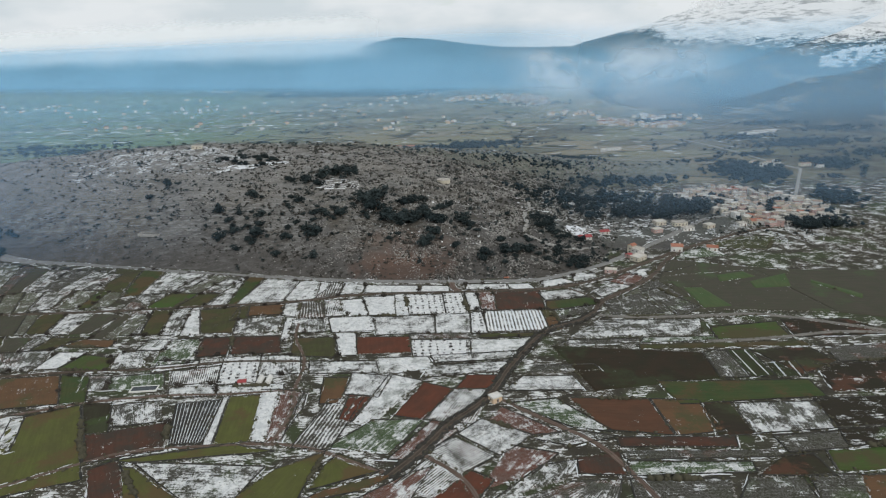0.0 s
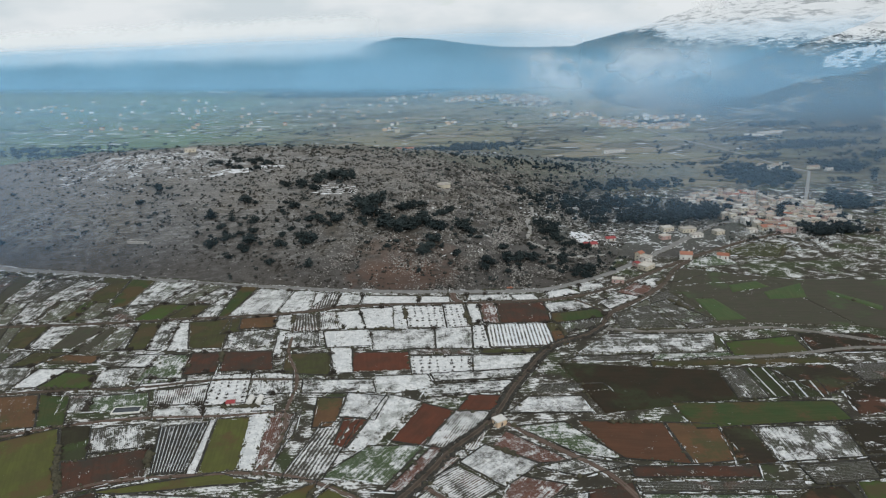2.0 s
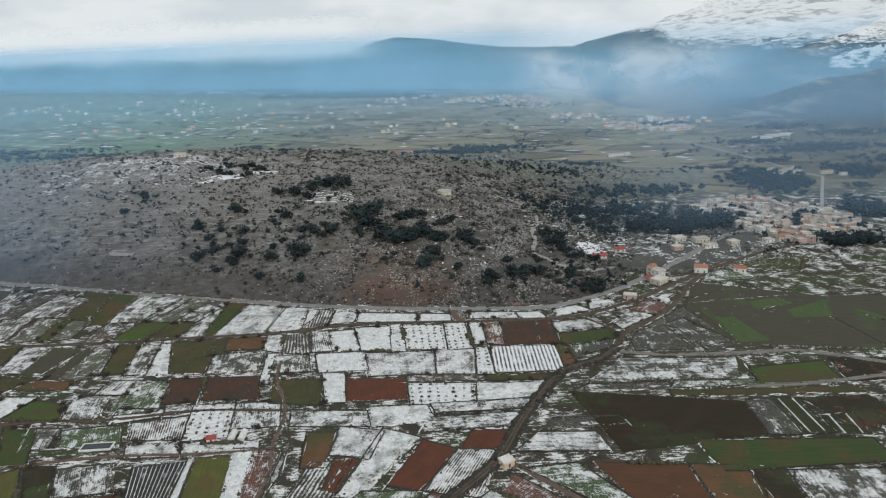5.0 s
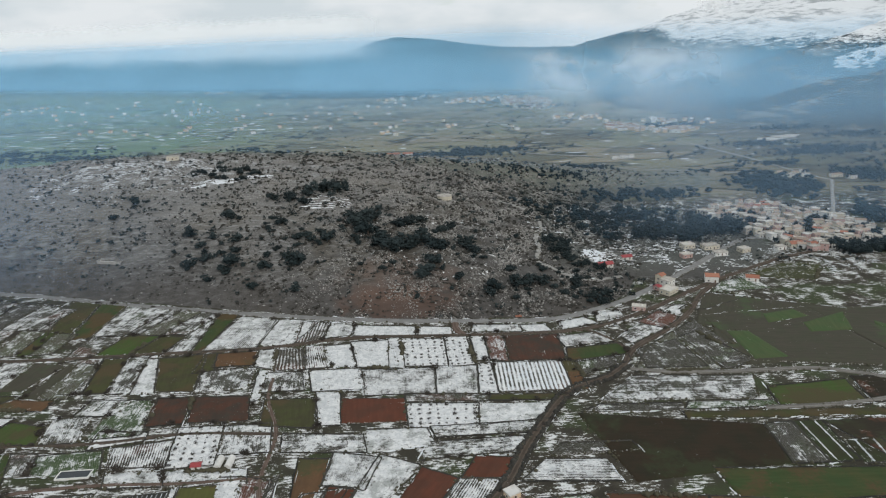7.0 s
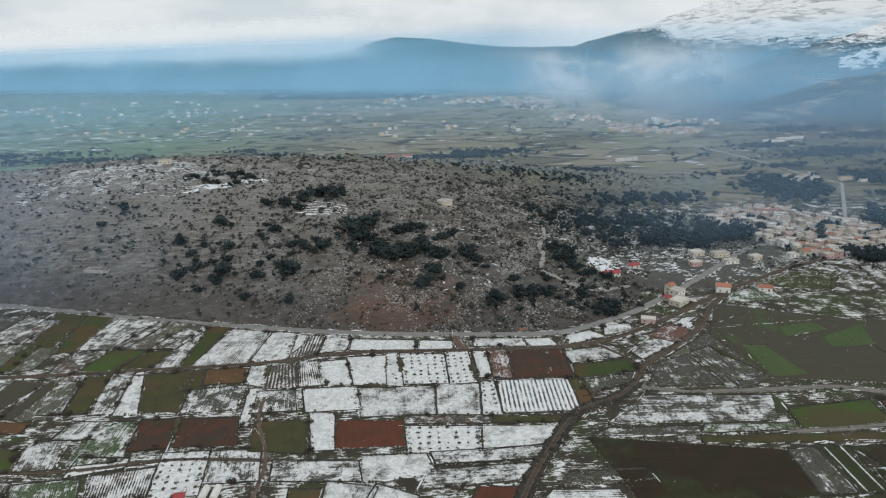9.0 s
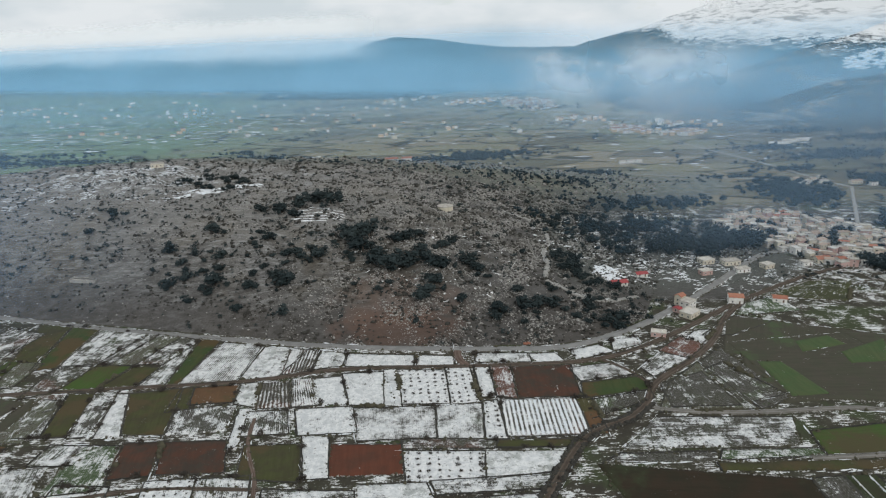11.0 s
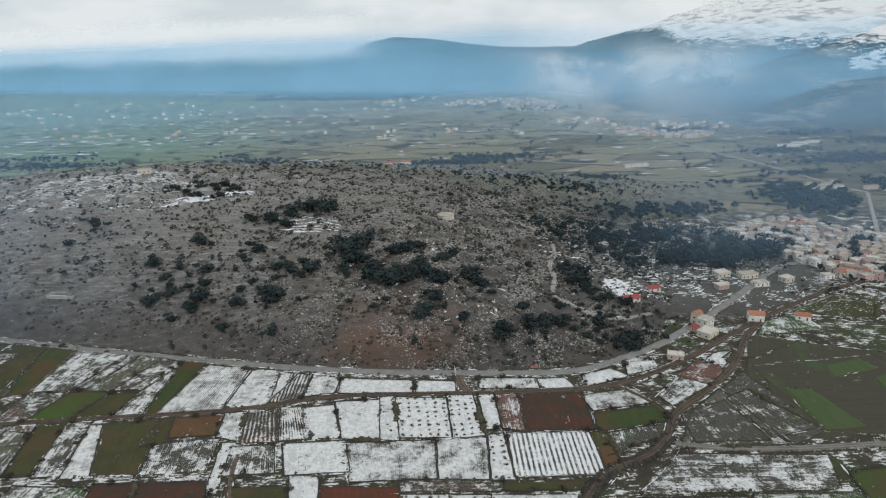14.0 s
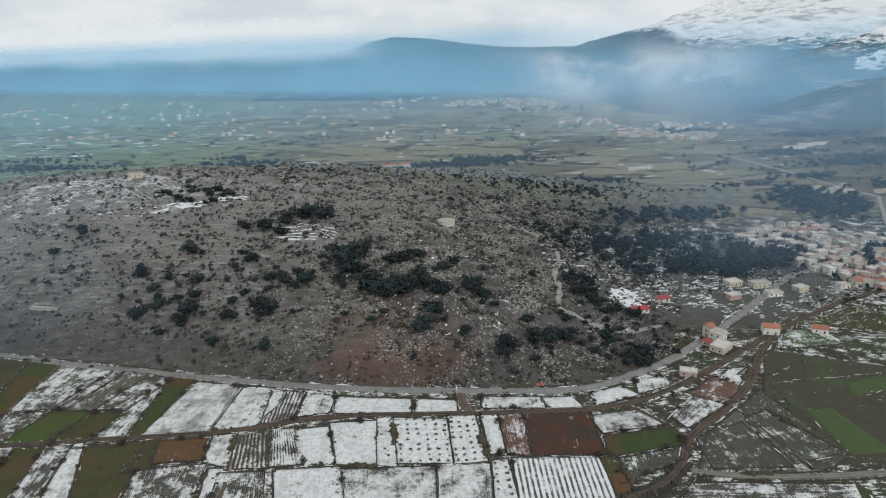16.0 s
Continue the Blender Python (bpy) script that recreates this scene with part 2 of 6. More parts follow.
# ---- ground: one sheet out to the foot of the mountains ----
def ground_material():
    k = Nodes("ground_soil", 0.95)
    p = k.put("ShaderNodeSeparateXYZ", Vector=k.where())
    x, y, z = p.outputs
    big, mid, fine = k.noise(0.012, 4), k.noise(0.09, 5, 0.6), k.noise(0.9, 5, 0.7)
    plain = k.mix(k.step(k.math("ADD", mid, k.math("MULTIPLY", fine, 0.3)), 0.5, 0.85), (0.042, 0.037, 0.028), (0.088, 0.078, 0.058))
    plain = k.mix(k.math("MULTIPLY", k.step(big, 0.45, 0.6), 0.5), plain, (0.052, 0.052, 0.034))
    weeds = k.math("MULTIPLY", k.step(k.noise(0.025, 4, 0.6), 0.50, 0.60), 0.7)
    plain = k.mix(weeds, plain, (0.050, 0.066, 0.028))
    lanes = k.noise(0.8, 5, 0.7, squash=(0.22, 1.0, 1.0))
    thaw = k.math("ADD", k.math("MULTIPLY", mid, 0.5), k.math("ADD", k.math("MULTIPLY", fine, 0.25), k.math("MULTIPLY", lanes, 0.5)))
    core = k.math("MULTIPLY", k.step(k.math("ADD", x, k.math("MULTIPLY", mid, 60.0)), -260.0, -170.0), k.step(k.math("ADD", x, k.math("MULTIPLY", y, -0.25)), 10.0, -40.0))
    thaw = k.math("ADD", thaw, k.math("MULTIPLY", k.math("MULTIPLY", core, k.step(y, 462.0, 440.0)), 0.02))
    plain = k.mix(k.step(thaw, 0.66, 0.70), plain, (0.66, 0.66, 0.65))
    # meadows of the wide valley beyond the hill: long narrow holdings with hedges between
    warp = k.put("ShaderNodeMapping", Vector=k.where(), Scale=(0.0075, 0.019, 0.0), Rotation=(0.0, 0.0, 0.12)).outputs[0]
    warp = k.mix(0.06, warp, k.put("ShaderNodeTexNoise", Vector=k.where(), Scale=0.006, Detail=4.0).outputs["Color"])
    cells = k.put("ShaderNodeTexVoronoi", Vector=warp, Scale=1.0)
    tone = k.put("ShaderNodeSeparateXYZ", Vector=cells.outputs["Color"])
    rim = k.n.new("ShaderNodeTexVoronoi")
    rim.feature = "DISTANCE_TO_EDGE"
    k.feed(rim.inputs["Vector"], warp)
    k.feed(rim.inputs["Scale"], 1.0)
    stripe = k.noise(0.030, 6, 0.75, squash=(0.5, 2.4, 1.0))
    spots = k.noise(0.07, 5, 0.72, squash=(0.6, 1.6, 1.0))
    wide = k.noise(0.0035, 4, 0.6)
    # tones lifted so that the colour stands in for mist over the valley
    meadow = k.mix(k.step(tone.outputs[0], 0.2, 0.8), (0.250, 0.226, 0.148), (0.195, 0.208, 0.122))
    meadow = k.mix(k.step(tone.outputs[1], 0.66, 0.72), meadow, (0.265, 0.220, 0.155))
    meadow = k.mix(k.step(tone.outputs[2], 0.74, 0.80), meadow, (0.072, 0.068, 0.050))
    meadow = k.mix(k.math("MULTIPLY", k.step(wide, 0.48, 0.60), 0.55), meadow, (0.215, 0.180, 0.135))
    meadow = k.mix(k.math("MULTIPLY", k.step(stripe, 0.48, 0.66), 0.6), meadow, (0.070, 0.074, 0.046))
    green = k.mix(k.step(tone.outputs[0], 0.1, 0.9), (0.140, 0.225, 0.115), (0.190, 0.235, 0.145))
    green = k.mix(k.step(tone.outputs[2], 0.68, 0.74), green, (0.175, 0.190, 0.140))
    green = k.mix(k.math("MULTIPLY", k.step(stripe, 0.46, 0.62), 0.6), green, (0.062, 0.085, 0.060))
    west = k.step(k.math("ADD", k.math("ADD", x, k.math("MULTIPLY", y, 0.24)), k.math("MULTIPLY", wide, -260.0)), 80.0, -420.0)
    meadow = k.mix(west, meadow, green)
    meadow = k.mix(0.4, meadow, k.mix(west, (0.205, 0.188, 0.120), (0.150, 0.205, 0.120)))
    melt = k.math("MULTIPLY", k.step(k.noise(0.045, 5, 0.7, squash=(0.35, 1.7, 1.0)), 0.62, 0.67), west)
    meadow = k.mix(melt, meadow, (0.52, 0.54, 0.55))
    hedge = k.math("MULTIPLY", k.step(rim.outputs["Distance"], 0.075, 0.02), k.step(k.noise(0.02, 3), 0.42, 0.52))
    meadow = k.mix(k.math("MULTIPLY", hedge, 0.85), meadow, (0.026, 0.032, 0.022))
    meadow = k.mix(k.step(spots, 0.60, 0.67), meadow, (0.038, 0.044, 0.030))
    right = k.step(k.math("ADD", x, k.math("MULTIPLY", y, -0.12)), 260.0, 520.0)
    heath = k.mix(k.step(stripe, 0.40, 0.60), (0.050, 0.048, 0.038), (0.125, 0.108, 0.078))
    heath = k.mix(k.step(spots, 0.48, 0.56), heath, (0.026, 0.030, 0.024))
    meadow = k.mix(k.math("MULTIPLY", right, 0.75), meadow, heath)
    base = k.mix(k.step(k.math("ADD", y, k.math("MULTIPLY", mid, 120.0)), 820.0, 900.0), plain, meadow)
    # thin stony turf of the hill, with a bank of red earth at its foot
    turf = k.mix(k.step(k.math("ADD", mid, k.math("MULTIPLY", fine, 0.5)), 0.55, 1.0), (0.062, 0.058, 0.053), (0.215, 0.205, 0.192))
    turf = k.mix(k.math("MULTIPLY", k.step(big, 0.42, 0.62), 0.5), turf, (0.146, 0.138, 0.128))
    turf = k.mix(k.step(k.noise(1.1, 4, 0.75), 0.58, 0.66), turf, (0.32, 0.32, 0.315))
    turf = k.mix(k.step(k.noise(0.8, 5, 0.75, squash=(1.0, 1.0, 0.4)), 0.44, 0.34), turf, (0.030, 0.031, 0.029))
    sward = k.noise(0.018, 4, 0.6)
    turf = k.mix(k.math("MULTIPLY", k.step(sward, 0.48, 0.60), 0.55), turf, (0.118, 0.098, 0.070))
    turf = k.mix(k.math("MULTIPLY", k.step(sward, 0.46, 0.36), 0.45), turf, (0.150, 0.148, 0.145))
    strata = k.noise(0.22, 5, 0.72, squash=(0.35, 1.5, 1.5))
    turf = k.mix(k.math("MULTIPLY", k.step(strata, 0.52, 0.62), 0.62), turf, (0.31, 0.31, 0.305))
    turf = k.mix(k.math("MULTIPLY", k.step(strata, 0.47, 0.38), 0.60), turf, (0.046, 0.045, 0.042))
    # left part of the hill lightened in colour to stand in for haze
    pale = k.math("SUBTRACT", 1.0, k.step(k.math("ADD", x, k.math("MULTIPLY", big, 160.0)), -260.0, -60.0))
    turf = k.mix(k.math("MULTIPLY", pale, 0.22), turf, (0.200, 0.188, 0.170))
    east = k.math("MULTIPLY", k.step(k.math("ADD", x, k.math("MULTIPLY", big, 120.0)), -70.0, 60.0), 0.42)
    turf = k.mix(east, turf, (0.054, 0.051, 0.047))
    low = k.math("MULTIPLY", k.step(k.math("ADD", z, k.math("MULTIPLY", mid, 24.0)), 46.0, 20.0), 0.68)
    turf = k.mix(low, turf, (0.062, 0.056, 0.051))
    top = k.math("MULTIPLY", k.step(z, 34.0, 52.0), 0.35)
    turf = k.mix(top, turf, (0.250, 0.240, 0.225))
    wood = k.math("MULTIPLY", k.step(k.math("ADD", x, k.math("MULTIPLY", mid, 40.0)), 96.0, 122.0), k.step(y, 535.0, 575.0))
    wood = k.math("MAXIMUM", wood, k.step(k.math("ADD", y, k.math("MULTIPLY", mid, 60.0)), 800.0, 880.0))
    # wood floor lightened in colour, in place of haze over it
    floor = k.mix(k.step(fine, 0.35, 0.65), (0.050, 0.054, 0.050), (0.135, 0.140, 0.125))
    turf = k.mix(k.math("MULTIPLY", wood, 0.8), turf, floor)
    # ground behind the hill painted paler too, as haze would make it
    back = k.step(k.math("ADD", y, k.math("MULTIPLY", mid, 60.0)), 830.0, 940.0)
    turf = k.mix(k.math("MULTIPLY", back, 0.85), turf, k.mix(k.step(mid, 0.4, 0.62), (0.125, 0.138, 0.120), (0.225, 0.225, 0.185)))
    rx = k.math("DIVIDE", k.math("ADD", x, 32.0), 50.0)
    ry = k.math("DIVIDE", k.math("SUBTRACT", y, 490.0), 20.0)
    r2 = k.math("ADD", k.math("MULTIPLY", rx, rx), k.math("MULTIPLY", ry, ry))
    bank = k.math("SUBTRACT", k.math("ADD", 1.0, k.math("MULTIPLY", k.math("SUBTRACT", mid, 0.5), 2.4)), r2)
    turf = k.mix(k.math("MULTIPLY", k.step(bank, 0.0, 0.9), 0.6), turf, (0.100, 0.058, 0.042))
    sx = k.math("DIVIDE", k.math("ADD", x, 28.0), 58.0)
    sy = k.math("DIVIDE", k.math("SUBTRACT", y, 512.0), 26.0)
    rust = k.math("SUBTRACT", k.math("ADD", 1.0, k.math("MULTIPLY", k.math("SUBTRACT", k.noise(0.05, 5, 0.65), 0.5), 4.0)), k.math("ADD", k.math("MULTIPLY", sx, sx), k.math("MULTIPLY", sy, sy)))
    turf = k.mix(k.math("MULTIPLY", k.step(rust, 0.0, 1.0), 0.3), turf, (0.185, 0.112, 0.082))
    hilly = k.math("MULTIPLY", k.step(k.math("ADD", z, k.math("MULTIPLY", mid, 0.2)), 0.15, 0.32), k.math("SUBTRACT", 1.0, k.step(y, 900.0, 1080.0)))
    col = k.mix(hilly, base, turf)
    high = k.math("MULTIPLY", k.step(z, 52.0, 70.0), k.step(k.math("ADD", k.math("MULTIPLY", mid, 0.7), k.math("MULTIPLY", fine, 0.35)), 0.55, 0.63))
    near_y = k.math("SUBTRACT", 1.0, k.step(y, 850.0, 950.0))
    col = k.mix(k.math("MULTIPLY", k.math("MULTIPLY", high, near_y), 0.6), col, (0.60, 0.62, 0.64))
    return k.finish(col, k.math("ADD", fine, mid), 0.5)


def ground():
    xs = np.concatenate([np.linspace(-4600, -700, 40)[:-1], np.linspace(-700, -420, 41)[:-1], np.linspace(-420, 240, 221)[:-1], np.linspace(240, 600, 41)[:-1], np.linspace(600, 4600, 41)])
    ys = np.concatenate([np.linspace(-900, 440, 30)[:-1], np.linspace(440, 860, 161)[:-1], np.linspace(860, 1300, 61)[:-1], np.linspace(1300, 4950, 41)])
    x, y = np.meshgrid(xs, ys)
    z = land(x, y) + np.where((y > 440) & (y < 1000), waves(x, y, 7, 9) * 0.25 * np.clip(land(x, y) / 10, 0, 1), 0)
    verts = np.stack([x.ravel(), y.ravel(), z.ravel()], 1)
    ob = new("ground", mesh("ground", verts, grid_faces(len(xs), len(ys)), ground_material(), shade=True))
    return tagged(ob, "wide winter plain with a stony scrub hill", "ground", kind="structure")


GROUND = ground()


# ---- mountains round the plain ----
def mountain_material(name, low, high, rock, snow_from, snow_to, bare, foothill=0.0):
    """Dark woods with clearings and crags, and snow above a ragged line."""
    k = Nodes(name, 0.95)
    x, y, z = k.put("ShaderNodeSeparateXYZ", Vector=k.where()).outputs
    a, b, c = k.noise(0.009, 6, 0.7, squash=(1.0, 0.7, 1.6)), k.noise(0.03, 6, 0.72, squash=(1.0, 0.6, 1.6)), k.noise(0.11, 5, 0.75, squash=(1.0, 0.6, 1.6))
    col = k.mix(k.step(b, 0.4, 0.62), low, high)
    crag = k.math("ADD", k.math("ADD", k.math("MULTIPLY", a, 0.45), k.math("MULTIPLY", b, 0.3)), k.math("MULTIPLY", c, 0.25))
    col = k.mix(k.step(crag, bare, bare + 0.04), col, rock)
    level = k.math("ADD", z, k.math("MULTIPLY", k.math("SUBTRACT", b, 0.5), 170.0))
    level = k.math("ADD", level, k.math("MULTIPLY", k.math("SUBTRACT", c, 0.5), 210.0))
    level = k.math("SUBTRACT", level, k.math("MULTIPLY", k.step(k.math("ADD", k.math("ADD", x, k.math("MULTIPLY", y, -0.345)), k.math("MULTIPLY", a, 160.0)), 150.0, -40.0), 75.0))
    col = k.mix(k.step(level, snow_from + 18.0, snow_to - 18.0), col, (0.86, 0.87, 0.88))
    # grey streaks: bare rock in gullies, plus shading painted onto the snow
    rock_shade = k.noise(0.020, 6, 0.7, squash=(1.0, 0.25, 0.3))
    col = k.mix(k.math("MULTIPLY", k.step(rock_shade, 0.48, 0.64), k.step(level, snow_from, snow_to + 60.0)), col, (0.40, 0.42, 0.44))
    foot = k.math("MULTIPLY", k.step(k.math("ADD", z, k.math("MULTIPLY", b, 30.0)), 40.0, 14.0), foothill)
    col = k.mix(foot, col, k.mix(k.step(c, 0.42, 0.6), (0.040, 0.044, 0.034), (0.130, 0.112, 0.080)))
    return k.finish(col, k.math("ADD", b, k.math("MULTIPLY", c, 0.4)), 12.0)


def ridge_noise(x, y, seed):
    out = 0
    for i, (size, amp) in enumerate(((900, 1.0), (420, 0.5), (190, 0.26), (80, 0.12))):
        out = out + amp * (1 - np.abs(waves(x, y, size, seed + i)))
    return out - 0.9


def mountain(name, label, xs, ys, height, material):
    x, y = np.meshgrid(xs, ys)
    verts = np.stack([x.ravel(), y.ravel(), (height(x, y)).ravel()], 1)
    ob = new(name, mesh(name, verts, grid_faces(len(xs), len(ys)), material, shade=True))
    return tagged(ob, label, "mountain", kind="structure")


def snowy_height(x, y):
    # distance behind a foot line that runs away to the far left
    yy = np.minimum(y, 3000)
    d = (x - 715) * 0.90 + (yy - 1363) * 0.42
    d = np.minimum(d, (x - 470) * 0.96 + (yy - 1860) * 0.13)
    up = np.clip(d, 0, None)
    h = 0.17 * up * smooth((up + 60) / 420) + 0.10 * np.clip(up - 420, 0, None)
    h = h * (1 + 0.06 * ridge_noise(x, y, 21)) + ridge_noise(x, y, 31) * 8 * smooth(up / 260)
    return np.where(d > 0, h, -6 + d * 0.02)


LEFT_X = (-4600, -2791, -2303, -1868, -1693, -1510, -1282, -936, -589, -354, 100)
LEFT_Z = (130, 138, 142, 126, 83, 113, 142, 138, 136, 146, 120)


def left_height(x, y):
    top = np.interp(x, LEFT_X, LEFT_Z)
    d = y - (2550 - 0.451 * x)
    h = top * smooth(d / 450) * (1 + 0.05 * ridge_noise(x, y, 41) * smooth((450 - d) / 300))
    return np.where(d > 0, h + ridge_noise(x, y, 45) * 4 * smooth(d / 200), -5.0)


def middle_height(x, y):
    top = np.interp(x, (-620, -520, -438, -373, -282, -180, -29, 147, 325, 579, 795, 1400), (20, 85, 143, 168, 194, 213, 200, 174, 152, 142, 140, 110))
    d = y - (2400 - 0.25 * x)
    h = top * smooth(d / 600) * (1 + 0.08 * ridge_noise(x, y, 51) * smooth((600 - d) / 300))
    return np.where(d > 0, h + ridge_noise(x, y, 55) * 7 * smooth(d / 200), -5.0)


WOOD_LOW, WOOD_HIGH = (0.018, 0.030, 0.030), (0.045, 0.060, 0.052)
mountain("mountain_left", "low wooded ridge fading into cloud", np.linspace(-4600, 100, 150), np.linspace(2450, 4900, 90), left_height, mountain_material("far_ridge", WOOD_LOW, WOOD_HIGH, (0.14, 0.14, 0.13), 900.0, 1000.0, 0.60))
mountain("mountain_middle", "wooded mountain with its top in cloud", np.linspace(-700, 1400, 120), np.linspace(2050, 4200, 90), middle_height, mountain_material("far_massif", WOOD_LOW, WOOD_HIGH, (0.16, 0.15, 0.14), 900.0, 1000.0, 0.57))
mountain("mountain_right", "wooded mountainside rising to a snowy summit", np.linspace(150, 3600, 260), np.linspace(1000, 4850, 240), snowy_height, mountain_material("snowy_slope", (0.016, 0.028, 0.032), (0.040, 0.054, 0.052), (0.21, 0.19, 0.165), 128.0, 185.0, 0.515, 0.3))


# ---- fields: parcels of soil, crop and melting snow, each a raised bed of its own ----
FIELD_WORDS = {
    "white": "small field under smooth fresh snow", "snow": "small field under patchy wet snow", "mid": "ploughed field with melting snow streaks",
    "thin": "dark fallow field with thin snow streaks", "thinred": "red soil field with broken snow streaks", "rowsnow": "furrowed field with snow between rows",
    "rowdark": "dark furrowed field with snow in rows", "orchard": "snowy orchard field with small planted shrubs", "stripes": "striped field of snow ridges and soil", "stubble": "stubble field under thin grey snow", "faint": "dark fallow field with a few snow streaks", "weedy": "weedy green fallow field with snow streaks", "sparse": "dark soil field with sparse snow flecks", "lined": "green crop field crossed by snow lines", "combed": "dark field combed with thin snow lines",
    "greensnow": "green crop field with melting snow streaks", "olivesnow": "olive grass field with scattered thin snow", "green": "bright green winter crop field",
    "green2": "dull green winter crop field", "olive": "olive brown grass field", "brown": "bare brown ploughed field", "russet": "bare russet ploughed field", "redbrown": "reddish brown ploughed field",
    "red": "bare dark red soil field", "dark": "dark wet fallow field", "meadow": "yellowish green grass field", "umber": "wide dark brown ploughed field", "taupe": "wide grey brown fallow field", "strip": "dull green crop patch in a fallow field"}
RIDGES = {"stripes": (2.3, 0.36), "combed": (1.25, 0.26), "lined": (6.5, 0.04)}      # spacing and share of width
EDGES = []      # field borders, for walls, drifts and shrubs
ORCHARDS = []
BORDERS = []    # the same borders with the field that they belong to
FIELD_COUNT = [0]


def field(kind, ax, ay, bx, by, cx, cy, dx, dy, rows="v"):
    """A parcel with the corners a, b (near) and c, d (far); rows run towards the far side ("v") or across ("u")."""
    i = FIELD_COUNT[0]
    FIELD_COUNT[0] += 1
    rng = np.random.RandomState(500 + i)
    P = np.array([(ax, ay), (bx, by), (cx, cy), (dx, dy)], float)
    mid = P.mean(0)
    P = mid + (P - mid) * (1 + 1.5 / max(8.0, np.linalg.norm(P[1] - P[0])))
    wide = 0.5 * (np.linalg.norm(P[1] - P[0]) + np.linalg.norm(P[2] - P[3]))
    deep = 0.5 * (np.linalg.norm(P[3] - P[0]) + np.linalg.norm(P[2] - P[1]))
    nu, nv = int(np.clip(wide / 1.6, 4, 70)), int(np.clip(deep / 2.0, 4, 60))
    lip_u, lip_v = 0.35 / wide, 0.35 / deep
    s, t = np.meshgrid(np.r_[0, np.linspace(lip_u, 1 - lip_u, nu - 1), 1], np.r_[0, np.linspace(lip_v, 1 - lip_v, nv - 1), 1])
    g = (P[0] * (1 - s[..., None]) + P[1] * s[..., None]) * (1 - t[..., None]) + (P[3] * (1 - s[..., None]) + P[2] * s[..., None]) * t[..., None]
    edge = ((s == 0) | (s == 1) | (t == 0) | (t == 1))
    x, y = g[..., 0], g[..., 1]
    x = x + waves(g[..., 0], g[..., 1], 11, 7) * 0.22
    y = y + waves(g[..., 1], g[..., 0], 11, 8) * 0.22
    u, v = (s * wide, t * deep) if rows == "v" else (t * deep, s * wide)
    bed = 0.22 + 0.012 * (i % 12) + 0.16 * (kind == "strip") + 0.07 * np.sin(u * 6.283 / 2.4) * (FIELD_KINDS[kind][4] > 0) + rng.uniform(-0.02, 0.02, x.shape)
    z = land(mid[0], mid[1]) * 0 + np.where(edge, -0.15, bed)
    verts = np.stack([x.ravel(), y.ravel(), z.ravel()], 1)
    ob = new("field", mesh("field", verts, grid_faces(nu + 1, nv + 1), field_mat(kind), uv=np.stack([u.ravel(), v.ravel()], 1)))
    tagged(ob, FIELD_WORDS[kind], "field", "fields of the plain")
    for k in range(4):
        EDGES.append((P[k], P[(k + 1) % 4], kind))
        BORDERS.append((P[k], P[(k + 1) % 4], kind, ob))
    if kind == "orchard":
        ORCHARDS.append((P, ob))
    if kind in RIDGES:
        ridges(P, ob, rng, *RIDGES[kind])
    return ob


SNOW_MAT = plain_mat("snow_crust", SNOW, (0.66, 0.69, 0.72), 0.6, 0.8)


def ridges(P, parent, rng, gap, share):
    """Long snow ridges on a striped field, each a piece with uneven edges."""
    wide = np.linalg.norm(P[1] - P[0])
    n = max(2, int(wide / gap))
    for j in range(n):
        f = (j + 0.5) / n
        a, b = P[0] + (P[1] - P[0]) * f, P[3] + (P[2] - P[3]) * f
        side = (P[1] - P[0]) / wide
        steps = 60
        t = np.linspace(0.03, 0.97, steps)
        c = a + (b - a) * t[:, None]
        w = wide / n * (share + rng.uniform(-0.14, 0.08, steps) * (rng.uniform(0, 1, steps) > 0.35))
        w[0] = w[-1] = 0.1
        vs = [(*(c[k] - side * w[k]), 0.24) for k in range(steps)] + [(*c[k], 0.26 + 0.09 * gap) for k in range(steps)] + [(*(c[k] + side * w[k]), 0.24) for k in range(steps)]
        part("snow_ridge", mesh("snow_ridge", vs, grid_faces(steps, 3), SNOW_MAT), parent)


field('olive', -270, 462, -254, 463, -263, 522, -287, 528)
field('green2', -254, 463, -240, 464, -241, 517, -262, 522)
field('thin', -239, 464, -218, 466, -204, 507, -240, 517)
field('thin', -218, 466, -208, 466, -195, 504, -204, 507)
field('weedy', -208, 466, -192, 465, -179, 500, -194, 504)
field('mid', -191, 465, -177, 466, -165, 495, -178, 500)
field('thin', -240, 428, -224, 435, -216, 465, -239, 463)
field('green', -223, 435, -202, 434, -192, 461, -216, 465)
field('olive', -202, 434, -180, 435, -174, 458, -192, 461)
field('mid', -180, 435, -163, 437, -163, 491, -174, 460)
field('green2', -162, 437, -156, 439, -150, 491, -163, 494)
field('rowsnow', -155, 439, -122, 440, -118, 482, -145, 490)
field('snow', -121, 442, -100, 444, -88, 478, -118, 482)
field('rowdark', -98, 446, -81, 450, -80, 474, -100, 478)
field('snow', -80, 451, -64, 454, -63, 469, -79, 474)
field('white', -61, 453, -21, 449, -21, 464, -61, 469)
field('white', -18, 449, 3, 449, 3, 461, -18, 464)
field('snow', 17, 453, 49, 451, 49, 462, 18, 464)
field('white', 53, 450, 69, 450, 65, 461, 50, 461)
field('white', 78, 452, 100, 460, 94, 470, 76, 464)
field('snow', 102, 462, 120, 469, 121, 479, 104, 476)
field('snow', 104, 454, 129, 465, 126, 468, 101, 457)
field('thin', 113, 440, 117, 431, 143, 449, 134, 464)
field('thinred', 129, 460, 143, 449, 158, 466, 148, 477)
